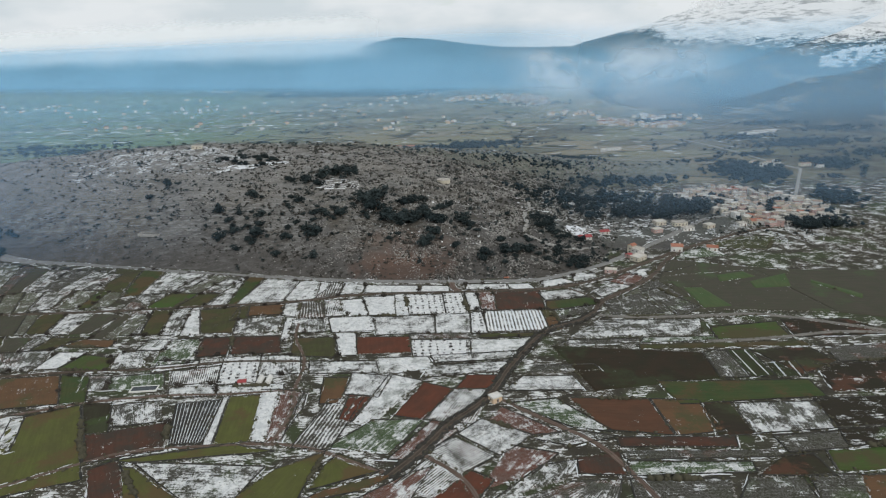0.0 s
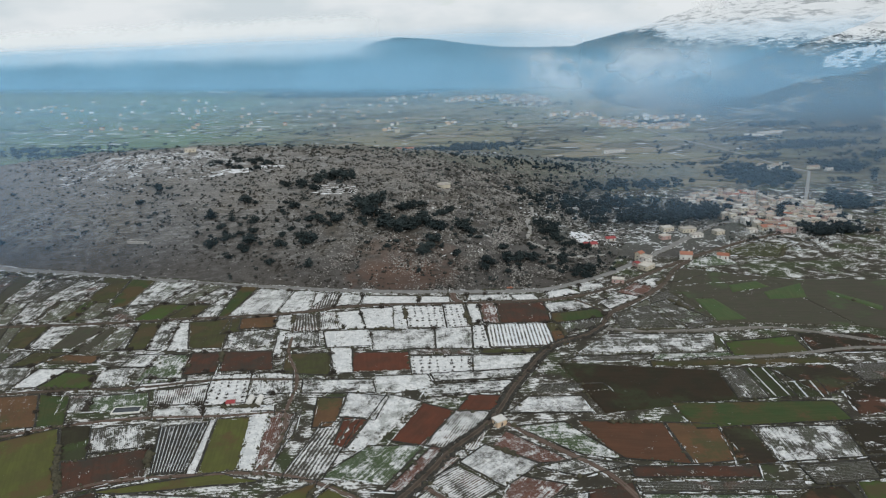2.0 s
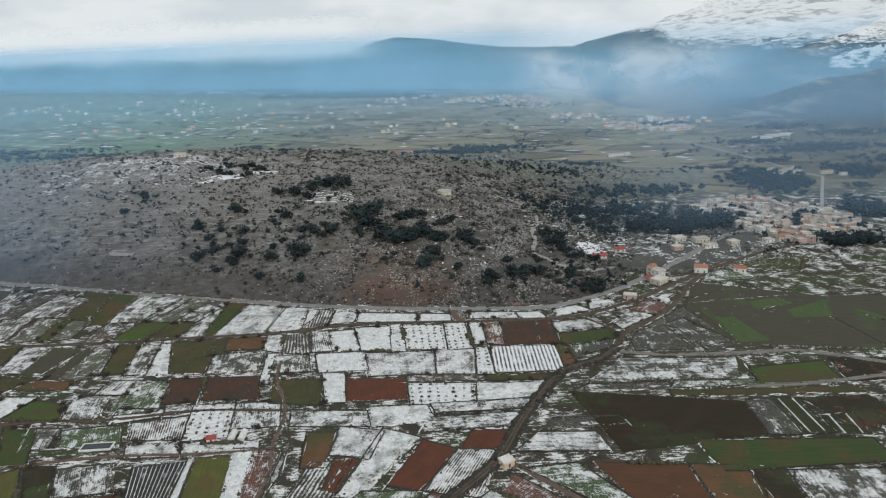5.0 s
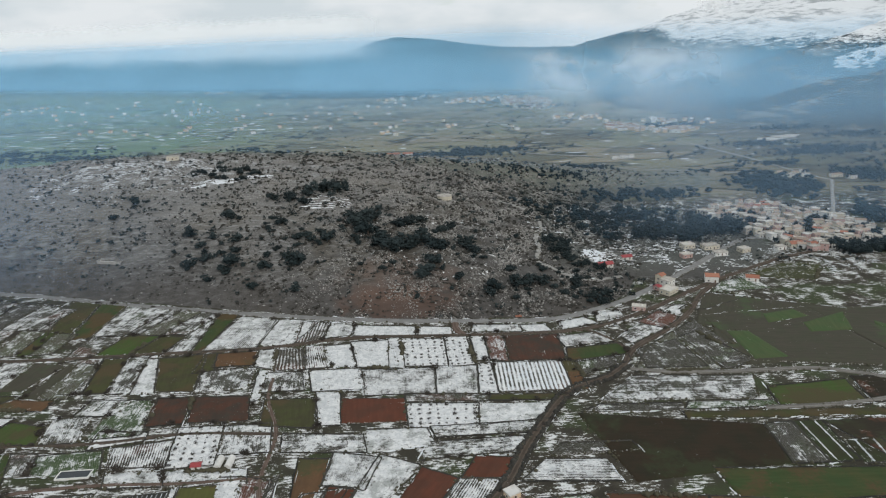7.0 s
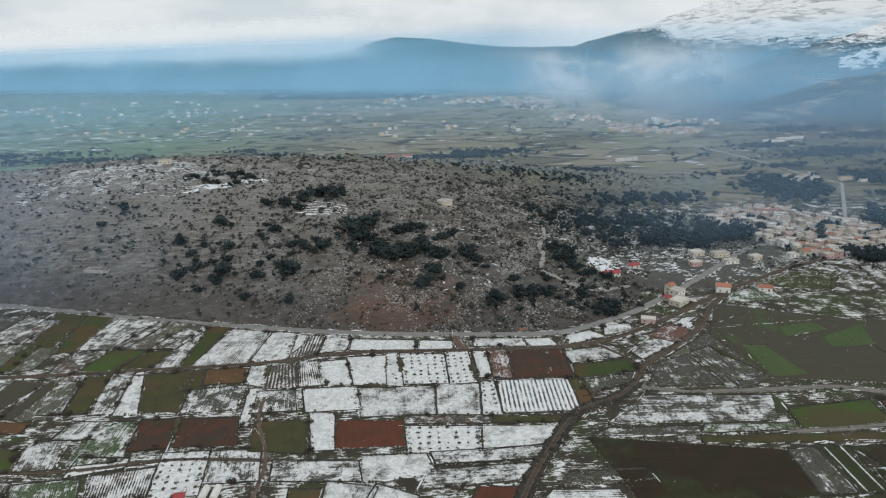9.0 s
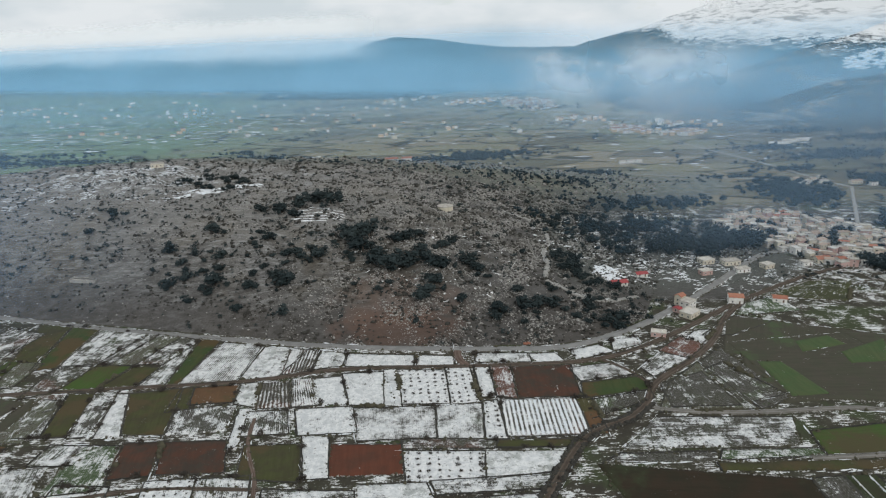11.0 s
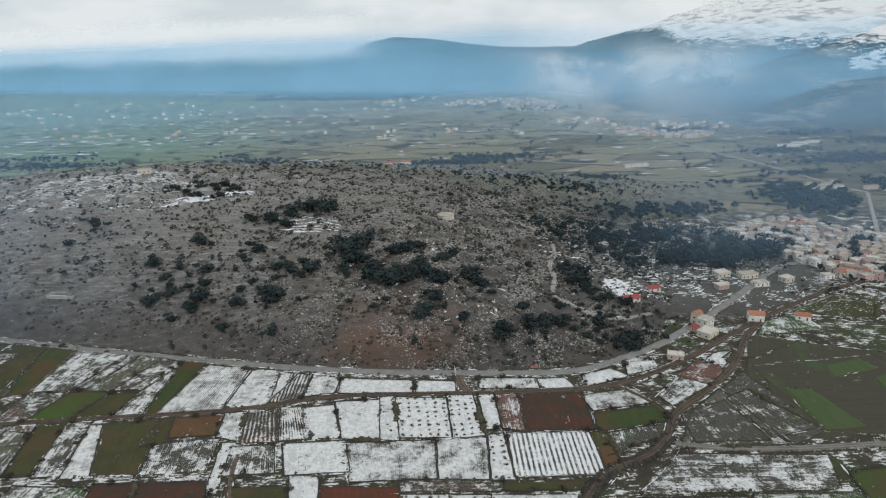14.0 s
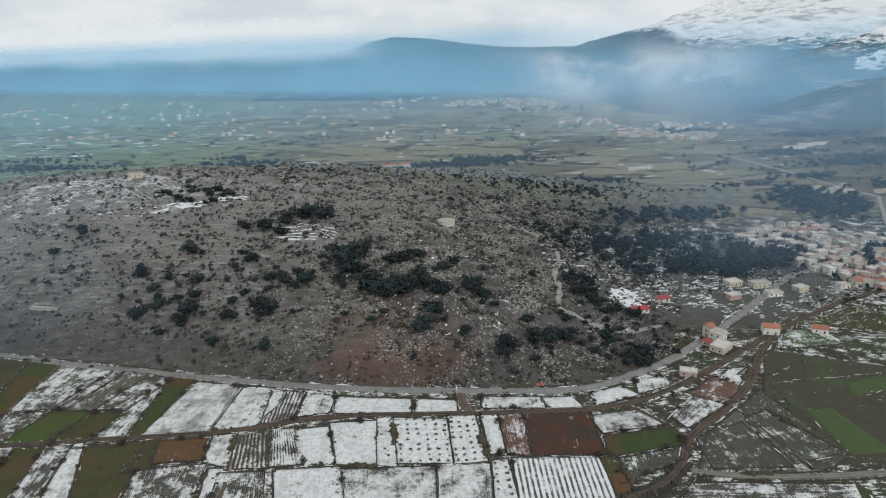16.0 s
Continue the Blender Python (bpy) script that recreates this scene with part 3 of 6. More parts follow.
field('snow', 151, 474, 156, 465, 172, 485, 160, 485)
field('thin', -220, 391, -207, 391, -215, 430, -230, 430)
field('olive', -206, 391, -193, 391, -199, 429, -214, 430)
field('thin', -192, 391, -183, 391, -187, 429, -198, 429)
field('snow', -178, 389, -166, 390, -179, 427, -185, 427)
field('olive', -165, 390, -144, 389, -151, 432, -178, 428)
field('olive', -151, 410, -140, 412, -145, 433, -151, 432)
field('brown', -141, 416, -117, 417, -120, 435, -143, 433)
field('thin', -142, 388, -114, 390, -115, 413, -145, 410)
field('snow', -116, 416, -105, 412, -108, 436, -118, 435)
field('white', -108, 376, -103, 376, -107, 407, -111, 407)
field('mid', -104, 385, -81, 386, -86, 406, -105, 406, 'v')
field('rowdark', -104, 410, -85, 410, -92, 437, -107, 436)
field('rowsnow', -84, 411, -69, 412, -79, 439, -89, 438)
field('white', -71, 413, -55, 412, -62, 440, -77, 438)
field('white', -75, 384, -47, 385, -52, 408, -81, 407)
field('white', -53, 411, -29, 408, -38, 444, -61, 443)
field('white', -34, 409, -26, 410, -30, 445, -37, 444)
field('orchard', -25, 410, 0, 409, -2, 443, -29, 446)
field('orchard', 1, 409, 16, 410, 12, 447, -1, 445)
field('white', 18, 417, 25, 417, 24, 446, 16, 445)
field('thinred', 26, 416, 36, 413, 36, 446, 25, 446)
field('redbrown', 38, 412, 70, 412, 71, 445, 37, 445)
field('stubble', 74, 427, 106, 433, 101, 447, 71, 442)
field('green2', 72, 409, 109, 416, 108, 430, 74, 425)
field('faint', 72, 390, 108, 407, 108, 415, 74, 407)
field('stubble', -45, 378, -7, 378, -8, 406, -52, 406)
field('stubble', -6, 378, 16, 377, 17, 406, -7, 406)
field('orchard', 17, 377, 27, 377, 25, 408, 18, 407)
field('stripes', 28, 377, 67, 377, 67, 409, 28, 410)
field('brown', 69, 378, 76, 380, 75, 407, 68, 409)
field('red', -55, 352, -22, 352, -24, 373, -57, 375)
field('white', -66, 352, -56, 352, -60, 380, -72, 381)
field('olive', -96, 352, -68, 349, -73, 376, -99, 376)
field('redbrown', -134, 357, -104, 357, -110, 381, -140, 381)
field('redbrown', -156, 355, -138, 357, -141, 381, -160, 381)
field('greensnow', -180, 345, -155, 348, -160, 379, -180, 380)
field('mid', -198, 366, -177, 366, -175, 380, -196, 382)
field('orchard', -20, 347, 14, 346, 15, 366, -22, 368)
field('snow', 14, 346, 53, 351, 59, 364, 15, 366, 'u')
field('thin', -22, 370, 20, 368, 22, 375, -23, 378, 'u')
field('olive', 21, 369, 60, 367, 63, 373, 23, 375, 'u')
field('mid', -80, 329, -40, 327, -43, 341, -82, 344, 'u')
field('snow', -39, 327, -7, 331, -12, 345, -41, 345, 'u')
field('mid', -14, 320, 28, 324, 38, 336, -9, 333, 'u')
field('mid', -6, 337, 39, 339, 51, 349, -9, 346, 'u')
field('rowsnow', -159, 322, -132, 321, -136, 341, -163, 336)
field('orchard', -131, 320, -110, 322, -115, 352, -136, 351)
field('mid', -109, 329, -86, 330, -91, 353, -112, 352)
field('mid', -209, 319, -194, 318, -198, 333, -213, 334)
field('greensnow', -192, 317, -160, 316, -168, 335, -196, 332)
field('snow', -153, 307, -128, 307, -131, 317, -157, 318, 'u')
field('mid', -126, 307, -91, 307, -93, 317, -130, 317, 'u')
field('weedy', -376, 477, -363, 478, -381, 540, -402, 545)
field('faint', -361, 478, -353, 478, -367, 536, -379, 539)
field('taupe', -352, 478, -343, 479, -351, 532, -365, 536)
field('mid', -341, 479, -329, 479, -330, 527, -349, 532)
field('faint', -328, 479, -315, 480, -309, 521, -328, 526)
field('thin', -311, 480, -300, 480, -294, 518, -306, 522)
field('mid', -299, 480, -283, 481, -277, 512, -294, 518)
field('weedy', -345, 432, -333, 434, -354, 474, -372, 472)
field('weedy', -332, 434, -322, 436, -337, 475, -353, 474)
field('weedy', -321, 436, -311, 438, -322, 477, -336, 475)
field('mid', -311, 438, -297, 441, -300, 479, -321, 477)
field('weedy', -291, 440, -276, 441, -278, 474, -294, 477)
field('green2', -276, 441, -267, 441, -268, 471, -277, 473)
field('weedy', -266, 441, -253, 442, -252, 468, -267, 471)
field('faint', -321, 397, -312, 397, -331, 430, -343, 430)
field('taupe', -311, 397, -296, 398, -308, 431, -329, 430)
field('weedy', -295, 398, -289, 398, -298, 431, -307, 431)
field('olive', -288, 398, -276, 398, -279, 432, -297, 431)
field('mid', -272, 396, -258, 396, -257, 428, -276, 432)
field('taupe', -258, 396, -243, 396, -235, 423, -256, 428)
field('taupe', -237, 388, -228, 387, -226, 424, -233, 425)
field('weedy', -228, 387, -213, 386, -213, 422, -225, 424)
field('olive', -302, 371, -290, 371, -299, 391, -317, 392)
field('taupe', -289, 372, -277, 372, -279, 390, -297, 391)
field('mid', -276, 372, -269, 372, -266, 389, -277, 390)
field('olive', -268, 372, -254, 373, -243, 388, -264, 389)
field('brown', -252, 376, -219, 372, -218, 382, -241, 385)
field('thin', -283, 342, -250, 345, -253, 370, -300, 367)
field('white', -250, 345, -237, 346, -230, 365, -247, 366)
field('green', -235, 344, -204, 341, -209, 357, -228, 362)
field('mid', -202, 342, -184, 343, -189, 363, -207, 364)
field('white', -175, 336, -151, 342, -152, 349, -176, 351)
field('brown', -259, 299, -213, 304, -230, 336, -283, 333)
field('green2', -212, 305, -199, 305, -211, 333, -228, 335)
field('meadow', -207, 226, -166, 239, -199, 301, -228, 289)
field('snow', -229, 256, -213, 262, -224, 292, -254, 292)
field('dark', -183, 276, -172, 276, -183, 302, -197, 302)
field('thin', -172, 280, -148, 284, -156, 303, -180, 300)
field('redbrown', -170, 251, -137, 259, -145, 282, -181, 273)
field('combed', -135, 264, -121, 265, -123, 302, -145, 299)
field('white', -119, 265, -115, 266, -119, 302, -122, 302)
field('meadow', -114, 263, -97, 265, -103, 305, -119, 304)
field('white', -97, 267, -90, 266, -94, 308, -102, 308)
field('thinred', -89, 266, -82, 268, -80, 305, -92, 308)
field('mid', -81, 271, -77, 291, -77, 311, -80, 310)
field('rowdark', -74, 259, -57, 256, -46, 300, -64, 297)
field('brown', -68, 297, -58, 297, -57, 321, -70, 322)
field('stubble', -56, 305, -38, 301, -33, 322, -54, 327)
field('snow', -48, 279, -37, 278, -16, 314, -33, 322)
field('red', -55, 282, -49, 279, -42, 300, -53, 302)
field('greensnow', -57, 257, -28, 251, -13, 277, -38, 278)
field('red', -27, 283, -13, 279, 2, 305, -13, 313)
field('rowsnow', -11, 278, 11, 273, 24, 303, 4, 306)
field('thinred', -27, 247, -14, 246, 3, 266, -8, 276)
field('red', 5, 306, 23, 306, 30, 319, 12, 321)
field('redbrown', -154, 223, -132, 222, -155, 251, -165, 245)
field('meadow', -154, 252, -143, 250, -87, 255, -107, 261)
field('mid', -111, 221, -94, 221, -86, 243, -144, 249, 'u')
field('meadow', -94, 221, -66, 219, -59, 253, -79, 241)
field('meadow', -61, 227, -32, 238, -51, 251, -56, 245)
field('meadow', -139, 223, -114, 222, -144, 245, -150, 246)
field('brown', -63, 219, -38, 225, -24, 237, -55, 226)
field('thinred', -38, 221, -18, 217, -9, 239, -19, 235)
field('rowsnow', -24, 228, -7, 220, 6, 234, -9, 246)
field('rowsnow', -9, 252, 6, 235, 20, 246, 3, 261)
field('stubble', 5, 264, 23, 247, 39, 261, 17, 276)
field('thinred', 21, 275, 40, 262, 53, 263, 28, 286)
field('greensnow', 33, 290, 60, 267, 79, 262, 57, 293)
field('thin', 40, 259, 56, 252, 79, 258, 59, 264)
field('thinred', 12, 223, 35, 232, 49, 246, 29, 253)
field('mid', 19, 218, 49, 228, 57, 241, 41, 238)
field('redbrown', 57, 232, 76, 230, 77, 246, 58, 242)
field('red', -9, 217, 10, 216, 18, 229, 8, 236)
field('thin', 23, 215, 67, 213, 73, 227, 51, 226)
field('weedy', 107, 394, 156, 394, 145, 443, 122, 422, 'v')
field('faint', 159, 395, 177, 404, 166, 459, 147, 442, 'u')
field('taupe', 179, 403, 264, 390, 247, 475, 174, 467, 'u')
field('taupe', 266, 390, 327, 365, 401, 458, 251, 475, 'u')
field('thin', 80, 364, 161, 363, 169, 385, 104, 389, 'u')
field('faint', 68, 354, 119, 353, 121, 360, 78, 361, 'u')
field('greensnow', 121, 354, 168, 354, 168, 360, 125, 361, 'u')
field('green', 170, 355, 214, 354, 216, 378, 172, 373, 'u')
field('sparse', 218, 355, 282, 356, 264, 378, 222, 381, 'u')
field('umber', 80, 300, 150, 309, 152, 339, 66, 354, 'u')
field('olive', 119, 346, 222, 343, 217, 350, 119, 352)
field('faint', 152, 310, 167, 310, 167, 339, 154, 338)
field('lined', 168, 310, 181, 311, 181, 339, 168, 339)
field('lined', 183, 308, 198, 308, 200, 324, 184, 323)
field('dark', 197, 310, 223, 323, 217, 341, 183, 340, 'u')
field('green2', 120, 284, 196, 287, 196, 304, 116, 307, 'u')
field('rowsnow', 31, 303, 73, 301, 70, 316, 43, 317, 'u')
field('faint', 45, 320, 87, 322, 85, 329, 52, 329, 'u')
field('russet', 77, 264, 107, 258, 105, 289, 65, 293, 'u')
field('brown', 108, 258, 131, 260, 129, 286, 106, 289, 'u')
field('dark', 128, 257, 145, 257, 146, 284, 131, 285, 'u')
field('thin', 146, 257, 185, 259, 187, 282, 146, 283, 'v')
field('sparse', 187, 260, 218, 261, 236, 285, 189, 284, 'u')
field('sparse', 204, 292, 239, 291, 260, 320, 210, 320, 'u')
field('faint', 226, 323, 263, 324, 277, 344, 227, 340, 'u')
field('faint', 154, 242, 181, 244, 183, 256, 153, 254, 'u')
field('sparse', 183, 245, 208, 246, 216, 258, 186, 258, 'u')
field('redbrown', 80, 250, 132, 247, 134, 255, 80, 257, 'u')
field('faint', 80, 240, 147, 239, 149, 244, 79, 247, 'u')
field('greensnow', 79, 229, 132, 229, 133, 236, 80, 239, 'u')
field('dark', 133, 227, 164, 225, 163, 240, 148, 239, 'u')
field('green', 168, 228, 205, 228, 217, 244, 171, 242, 'u')
field('faint', 76, 212, 114, 211, 119, 225, 78, 227, 'u')
field('faint', 117, 211, 148, 209, 149, 224, 128, 225, 'u')
field('faint', 150, 209, 168, 208, 174, 225, 154, 225, 'u')
field('brown', 169, 208, 190, 207, 202, 225, 175, 224, 'u')
field('taupe', 159, 397, 223, 402, 252, 441, 174, 447)
field('taupe', 165, 453, 256, 447, 274, 471, 191, 507)
field('faint', 115, 398, 149, 398, 143, 432, 117, 421)
field('faint', 152, 400, 177, 407, 160, 442, 146, 434)
field('greensnow', 197, 506, 243, 511, 239, 537, 211, 526)
field('olivesnow', 232, 538, 284, 525, 309, 561, 278, 564)
field('strip', 180, 405, 200, 406, 193, 440, 180, 441)
field('strip', 232, 437, 258, 438, 268, 465, 234, 450)
field('strip', 212, 452, 242, 460, 238, 472, 215, 466)
field('strip', 277, 444, 294, 411, 300, 419, 280, 450)
field('thin', 164, 479, 182, 478, 217, 497, 196, 506, 'u')


# ---- roads and tracks ----
def road_material(name, a, b, rut):
    k = Nodes(name, 0.9)
    uv = k.n.new("ShaderNodeUVMap").outputs[0]
    u = k.put("ShaderNodeSeparateXYZ", Vector=uv).outputs[0]
    wear = k.math("ADD", k.noise(0.15, 4), k.math("MULTIPLY", k.noise(1.5, 4), 0.4))
    col = k.mix(k.step(wear, 0.5, 0.95), a, b)
    lane = k.math("ABSOLUTE", k.math("SUBTRACT", k.math("ABSOLUTE", u), 0.5))
    col = k.mix(k.math("MULTIPLY", k.step(lane, 0.28, 0.06), rut[3]), col, rut[:3])
    return k.finish(col, wear, 0.08)


def road(name, label, points, width, material, rise=0.32, category="road"):
    pts = np.array(points, float)
    for _ in range(3):      # round the bends
        q = np.empty((2 * len(pts) - 2, 2))
        q[0::2], q[1::2] = pts[:-1] * 0.75 + pts[1:] * 0.25, pts[:-1] * 0.25 + pts[1:] * 0.75
        pts = np.concatenate([pts[:1], q, pts[-1:]])
    seg = np.linalg.norm(np.diff(pts, axis=0), axis=1)
    run = np.concatenate([[0], np.cumsum(seg)])
    n = int(run[-1] / 4) + 2
    s = np.linspace(0, run[-1], n)
    x, y = np.interp(s, run, pts[:, 0]), np.interp(s, run, pts[:, 1])
    tx, ty = np.gradient(x), np.gradient(y)
    ln = np.hypot(tx, ty)
    nx, ny = ty / ln, -tx / ln
    vs, uv = [], []
    for off, z, u in ((-0.62, -0.6, -1.2), (-0.5, 0.0, -1), (-0.25, 0.05, -0.5), (0, 0.09, 0), (0.25, 0.05, 0.5), (0.5, 0.0, 1), (0.62, -0.6, 1.2)):
        w = width * (1 + 0.07 * waves(x, y, 14, 5) * (abs(off) > 0.4))
        px, py = x + nx * off * w, y + ny * off * w
        vs.append(np.stack([px, py, land(px, py) + rise + z], 1))
        uv.append(np.stack([np.full(n, u), s], 1))
    ob = new(name, mesh(name, np.concatenate(vs), grid_faces(n, 7), material, uv=np.concatenate(uv), shade=True))
    for k in range(0, n - 4, 4):      # verges
        for side in (-0.58, 0.58):
            if y[k] < 640:
                EDGES.append((np.array((x[k] + nx[k] * side * width, y[k] + ny[k] * side * width)), np.array((x[k + 4] + nx[k + 4] * side * width, y[k + 4] + ny[k + 4] * side * width)), "verge"))
    return tagged(ob, label, category, kind="structure")


ASPHALT = road_material("worn_asphalt", (0.19, 0.185, 0.178), (0.26, 0.255, 0.245), (0.16, 0.16, 0.155, 0.3))
DIRT = road_material("wet_dirt_track", (0.055, 0.041, 0.031), (0.092, 0.070, 0.054), (0.17, 0.14, 0.115, 0.35))
REDDIRT = road_material("red_dirt_track", (0.090, 0.060, 0.046), (0.140, 0.098, 0.078), (0.22, 0.175, 0.15, 0.35))
LANE = road_material("worn_lane", (0.125, 0.115, 0.100), (0.20, 0.185, 0.165), (0.28, 0.27, 0.255, 0.5))
GRAVEL = road_material("pale_gravel", (0.24, 0.23, 0.21), (0.33, 0.32, 0.30), (0.3, 0.3, 0.3, 0.2))
road("road", "grey asphalt road along the foot of the hill", [(-700, 690), (-411, 562), (-331, 546), (-300, 537), (-212, 512), (-134, 493), (-64, 478), (2, 471), (66, 467), (86, 472), (122, 491), (151, 514), (198, 555), (236, 592), (262, 619), (281, 633), (300, 636), (318, 632)], 5.0, ASPHALT, 0.5)
road("track", "dark dirt track between the fields", [(-420, 440), (-330, 432), (-249, 432), (-175, 436), (-117, 438), (-83, 446), (-60, 451), (13, 448), (62, 448), (93, 451), (131, 471), (180, 508), (204, 527), (250, 556), (288, 579), (340, 600)], 4.2, DIRT, 0.4)
road("track", "dark dirt lane winding through fields", [(-27, 234), (-14, 250), (1, 274), (12, 285), (21, 296), (28, 309), (35, 326), (47, 347), (60, 369), (71, 380), (91, 389), (105, 404), (111, 421), (145, 448), (168, 472), (189, 507), (212, 529)], 4.0, DIRT, 0.42)
LANE_LINE = np.array([(-27, 234), (-14, 250), (1, 274), (12, 285), (21, 296), (28, 309), (35, 326), (47, 347), (60, 369), (71, 380), (91, 389), (105, 404)], float)
road("track", "reddish dirt track leaving a junction", [(26, 296), (52, 270), (70, 253), (78, 234), (88, 205), (90, 180)], 2.6, REDDIRT, 0.4)
road("track", "pale dirt track along the large dark fields", [(105, 397), (120, 393), (156, 390), (195, 392), (215, 391), (259, 370), (330, 330)], 3.2, LANE, 0.55)
road("track", "pale dirt track beside green fields", [(161, 353), (203, 354), (231, 359), (253, 361), (300, 352)], 3.0, LANE, 0.5)
road("track", "muddy track between snowy parcels", [(-300, 334), (-266, 337), (-221, 341), (-171, 340), (-135, 348), (-84, 344)], 2.4, DIRT, 0.34)
road("track", "reddish farm track along the nearest fields", [(-230, 215), (-200, 235), (-170, 251), (-155, 259), (-121, 261), (-86, 262), (-63, 256), (-40, 242), (-27, 236)], 2.0, REDDIRT, 0.34)
road("track", "muddy red track by the farm plots", [(-260, 288), (-236, 292), (-199, 305), (-157, 310), (-120, 308), (-85, 311)], 2.0, REDDIRT, 0.34)
road("track", "red earth path between parcels", [(-86, 262), (-80, 290), (-86, 311), (-84, 344), (-99, 376), (-101, 400)], 1.9, REDDIRT, 0.38)
road("track", "red dirt path to the near plots", [(-15, 251), (8, 230), (14, 205)], 2.2, REDDIRT, 0.4)
road("track", "red earth spur joining road and track", [(6, 471), (6, 458), (12, 448)], 4.5, REDDIRT, 0.42)
road("track", "pale gravel path climbing the hill", [(60, 712), (74, 702), (85, 691), (94, 676), (91, 631), (80, 605), (82, 582), (75, 557), (74, 545), (85, 539), (95, 528), (112, 526), (124, 531), (140, 540)], 3.0, GRAVEL, 0.45)
road("track", "dirt path cutting across parcels", [(91, 452), (106, 434), (112, 418)], 2.6, DIRT, 0.36)
road("road", "pale straight road leaving the village", [(385, 668), (397, 690), (501, 867)], 3.2, GRAVEL, 0.5)
road("road", "pale road across the valley floor", [(440, 1400), (426, 1276), (452, 1134), (472, 1058), (484, 945), (493, 884), (501, 867)], 3.4, GRAVEL, 0.5)
road("track", "pale farm track across the meadows", [(60, 1235), (160, 1130), (240, 1100)], 3.0, GRAVEL, 0.4)
road("track", "thin pale track beyond the village", [(250, 985), (330, 955), (440, 920)], 2.4, GRAVEL, 0.4)


# ---- trees and shrubs ----
def lump(rng, r, squash=0.8):
    """A small ragged clump: an icosahedron pulled out of shape."""
    g = (1 + 5 ** 0.5) / 2
    v = np.array([(-1, g, 0), (1, g, 0), (-1, -g, 0), (1, -g, 0), (0, -1, g), (0, 1, g), (0, -1, -g), (0, 1, -g), (g, 0, -1), (g, 0, 1), (-g, 0, -1), (-g, 0, 1)], float) / 1.9
    f = [(0, 11, 5), (0, 5, 1), (0, 1, 7), (0, 7, 10), (0, 10, 11), (1, 5, 9), (5, 11, 4), (11, 10, 2), (10, 7, 6), (7, 1, 8), (3, 9, 4), (3, 4, 2), (3, 2, 6), (3, 6, 8), (3, 8, 9), (4, 9, 5), (2, 4, 11), (6, 2, 10), (8, 6, 7), (9, 8, 1)]
    a = rng.uniform(0, 6.28)
    c, s = math.cos(a), math.sin(a)
    v = v * rng.uniform(0.6, 1.35, (12, 1))
    v = np.stack([v[:, 0] * c - v[:, 1] * s, v[:, 0] * s + v[:, 1] * c, v[:, 2] * squash], 1)
    return v * r, f


def crown_mesh(rng, name, material, clumps, leaves, radius=1.0, tall=0.9, bulk=1.0):
    """A crown of clumps and loose leaf sprays with gaps and an uneven outline; unit size."""
    bits = []
    lobes = [np.array((rng.uniform(-0.45, 0.45), rng.uniform(-0.45, 0.45), rng.uniform(0.35, 0.95))) for _ in range(5)]
    for _ in range(clumps):
        c = lobes[rng.randint(5)]
        d = rng.normal(size=3)
        d = d / np.linalg.norm(d) * rng.uniform(0.15, 0.42)
        d[2] *= 0.75
        v, f = lump(rng, rng.uniform(0.10, 0.22) * bulk)
        bits.append((v + c + d, f))
    for _ in range(leaves):
        c = lobes[rng.randint(5)]
        d = rng.normal(size=3)
        d = d / np.linalg.norm(d) * rng.uniform(0.35, 0.58)
        d[2] *= 0.8
        p, q = rng.normal(size=3) * 0.09, rng.normal(size=3) * 0.06
        m = c + d
        bits.append((np.array([m - p, m + q, m + p, m - q]), [(0, 1, 2), (0, 2, 3)]))
    v, f = join(bits)
    v = v * (radius, radius, tall)
    v[:, 2] = np.maximum(v[:, 2], 0.05)
    return mesh(name, v, f, material)


def trunk_mesh(rng, name, material, high=0.6):
    """A tapered trunk with a few limbs; unit size."""
    bits = []

    def limb(a, b, r0, r1):
        a, b = np.array(a, float), np.array(b, float)
        ring = np.array([(math.cos(k * 1.257), math.sin(k * 1.257), 0) for k in range(5)])
        v = np.concatenate([a + ring * r0, b + ring * r1])
        bits.append((v, [(k, (k + 1) % 5, 5 + (k + 1) % 5, 5 + k) for k in range(5)]))
    limb((0, 0, -0.1), (0.03, 0.02, high), 0.075, 0.045)
    for k in range(4):
        a = k * 1.6 + rng.uniform(-0.4, 0.4)
        limb((0.02, 0.02, high * rng.uniform(0.55, 0.95)), (math.cos(a) * 0.4, math.sin(a) * 0.4, high + rng.uniform(0.05, 0.3)), 0.035, 0.012)
    v, f = join(bits)
    return mesh(name, v, f, material)


LEAF = plain_mat("evergreen_leaves", (0.013, 0.022, 0.024), (0.033, 0.045, 0.045), 0.8, 0.8)
TWIG = plain_mat("bare_twigs", (0.035, 0.030, 0.026), (0.070, 0.060, 0.050), 0.8, 0.9)
BARK = plain_mat("bark", (0.06, 0.05, 0.042), (0.10, 0.085, 0.07), 2.0)
rng = np.random.RandomState(7)
OAK = [crown_mesh(rng, "crown", LEAF, 46, 170) for _ in range(5)]
SHRUB = [crown_mesh(rng, "crown", TWIG, 9, 150, 1.0, 0.85) for _ in range(4)]
TRUNKS = [trunk_mesh(rng, "trunk", BARK) for _ in range(3)]
TREE_COUNT = [0]


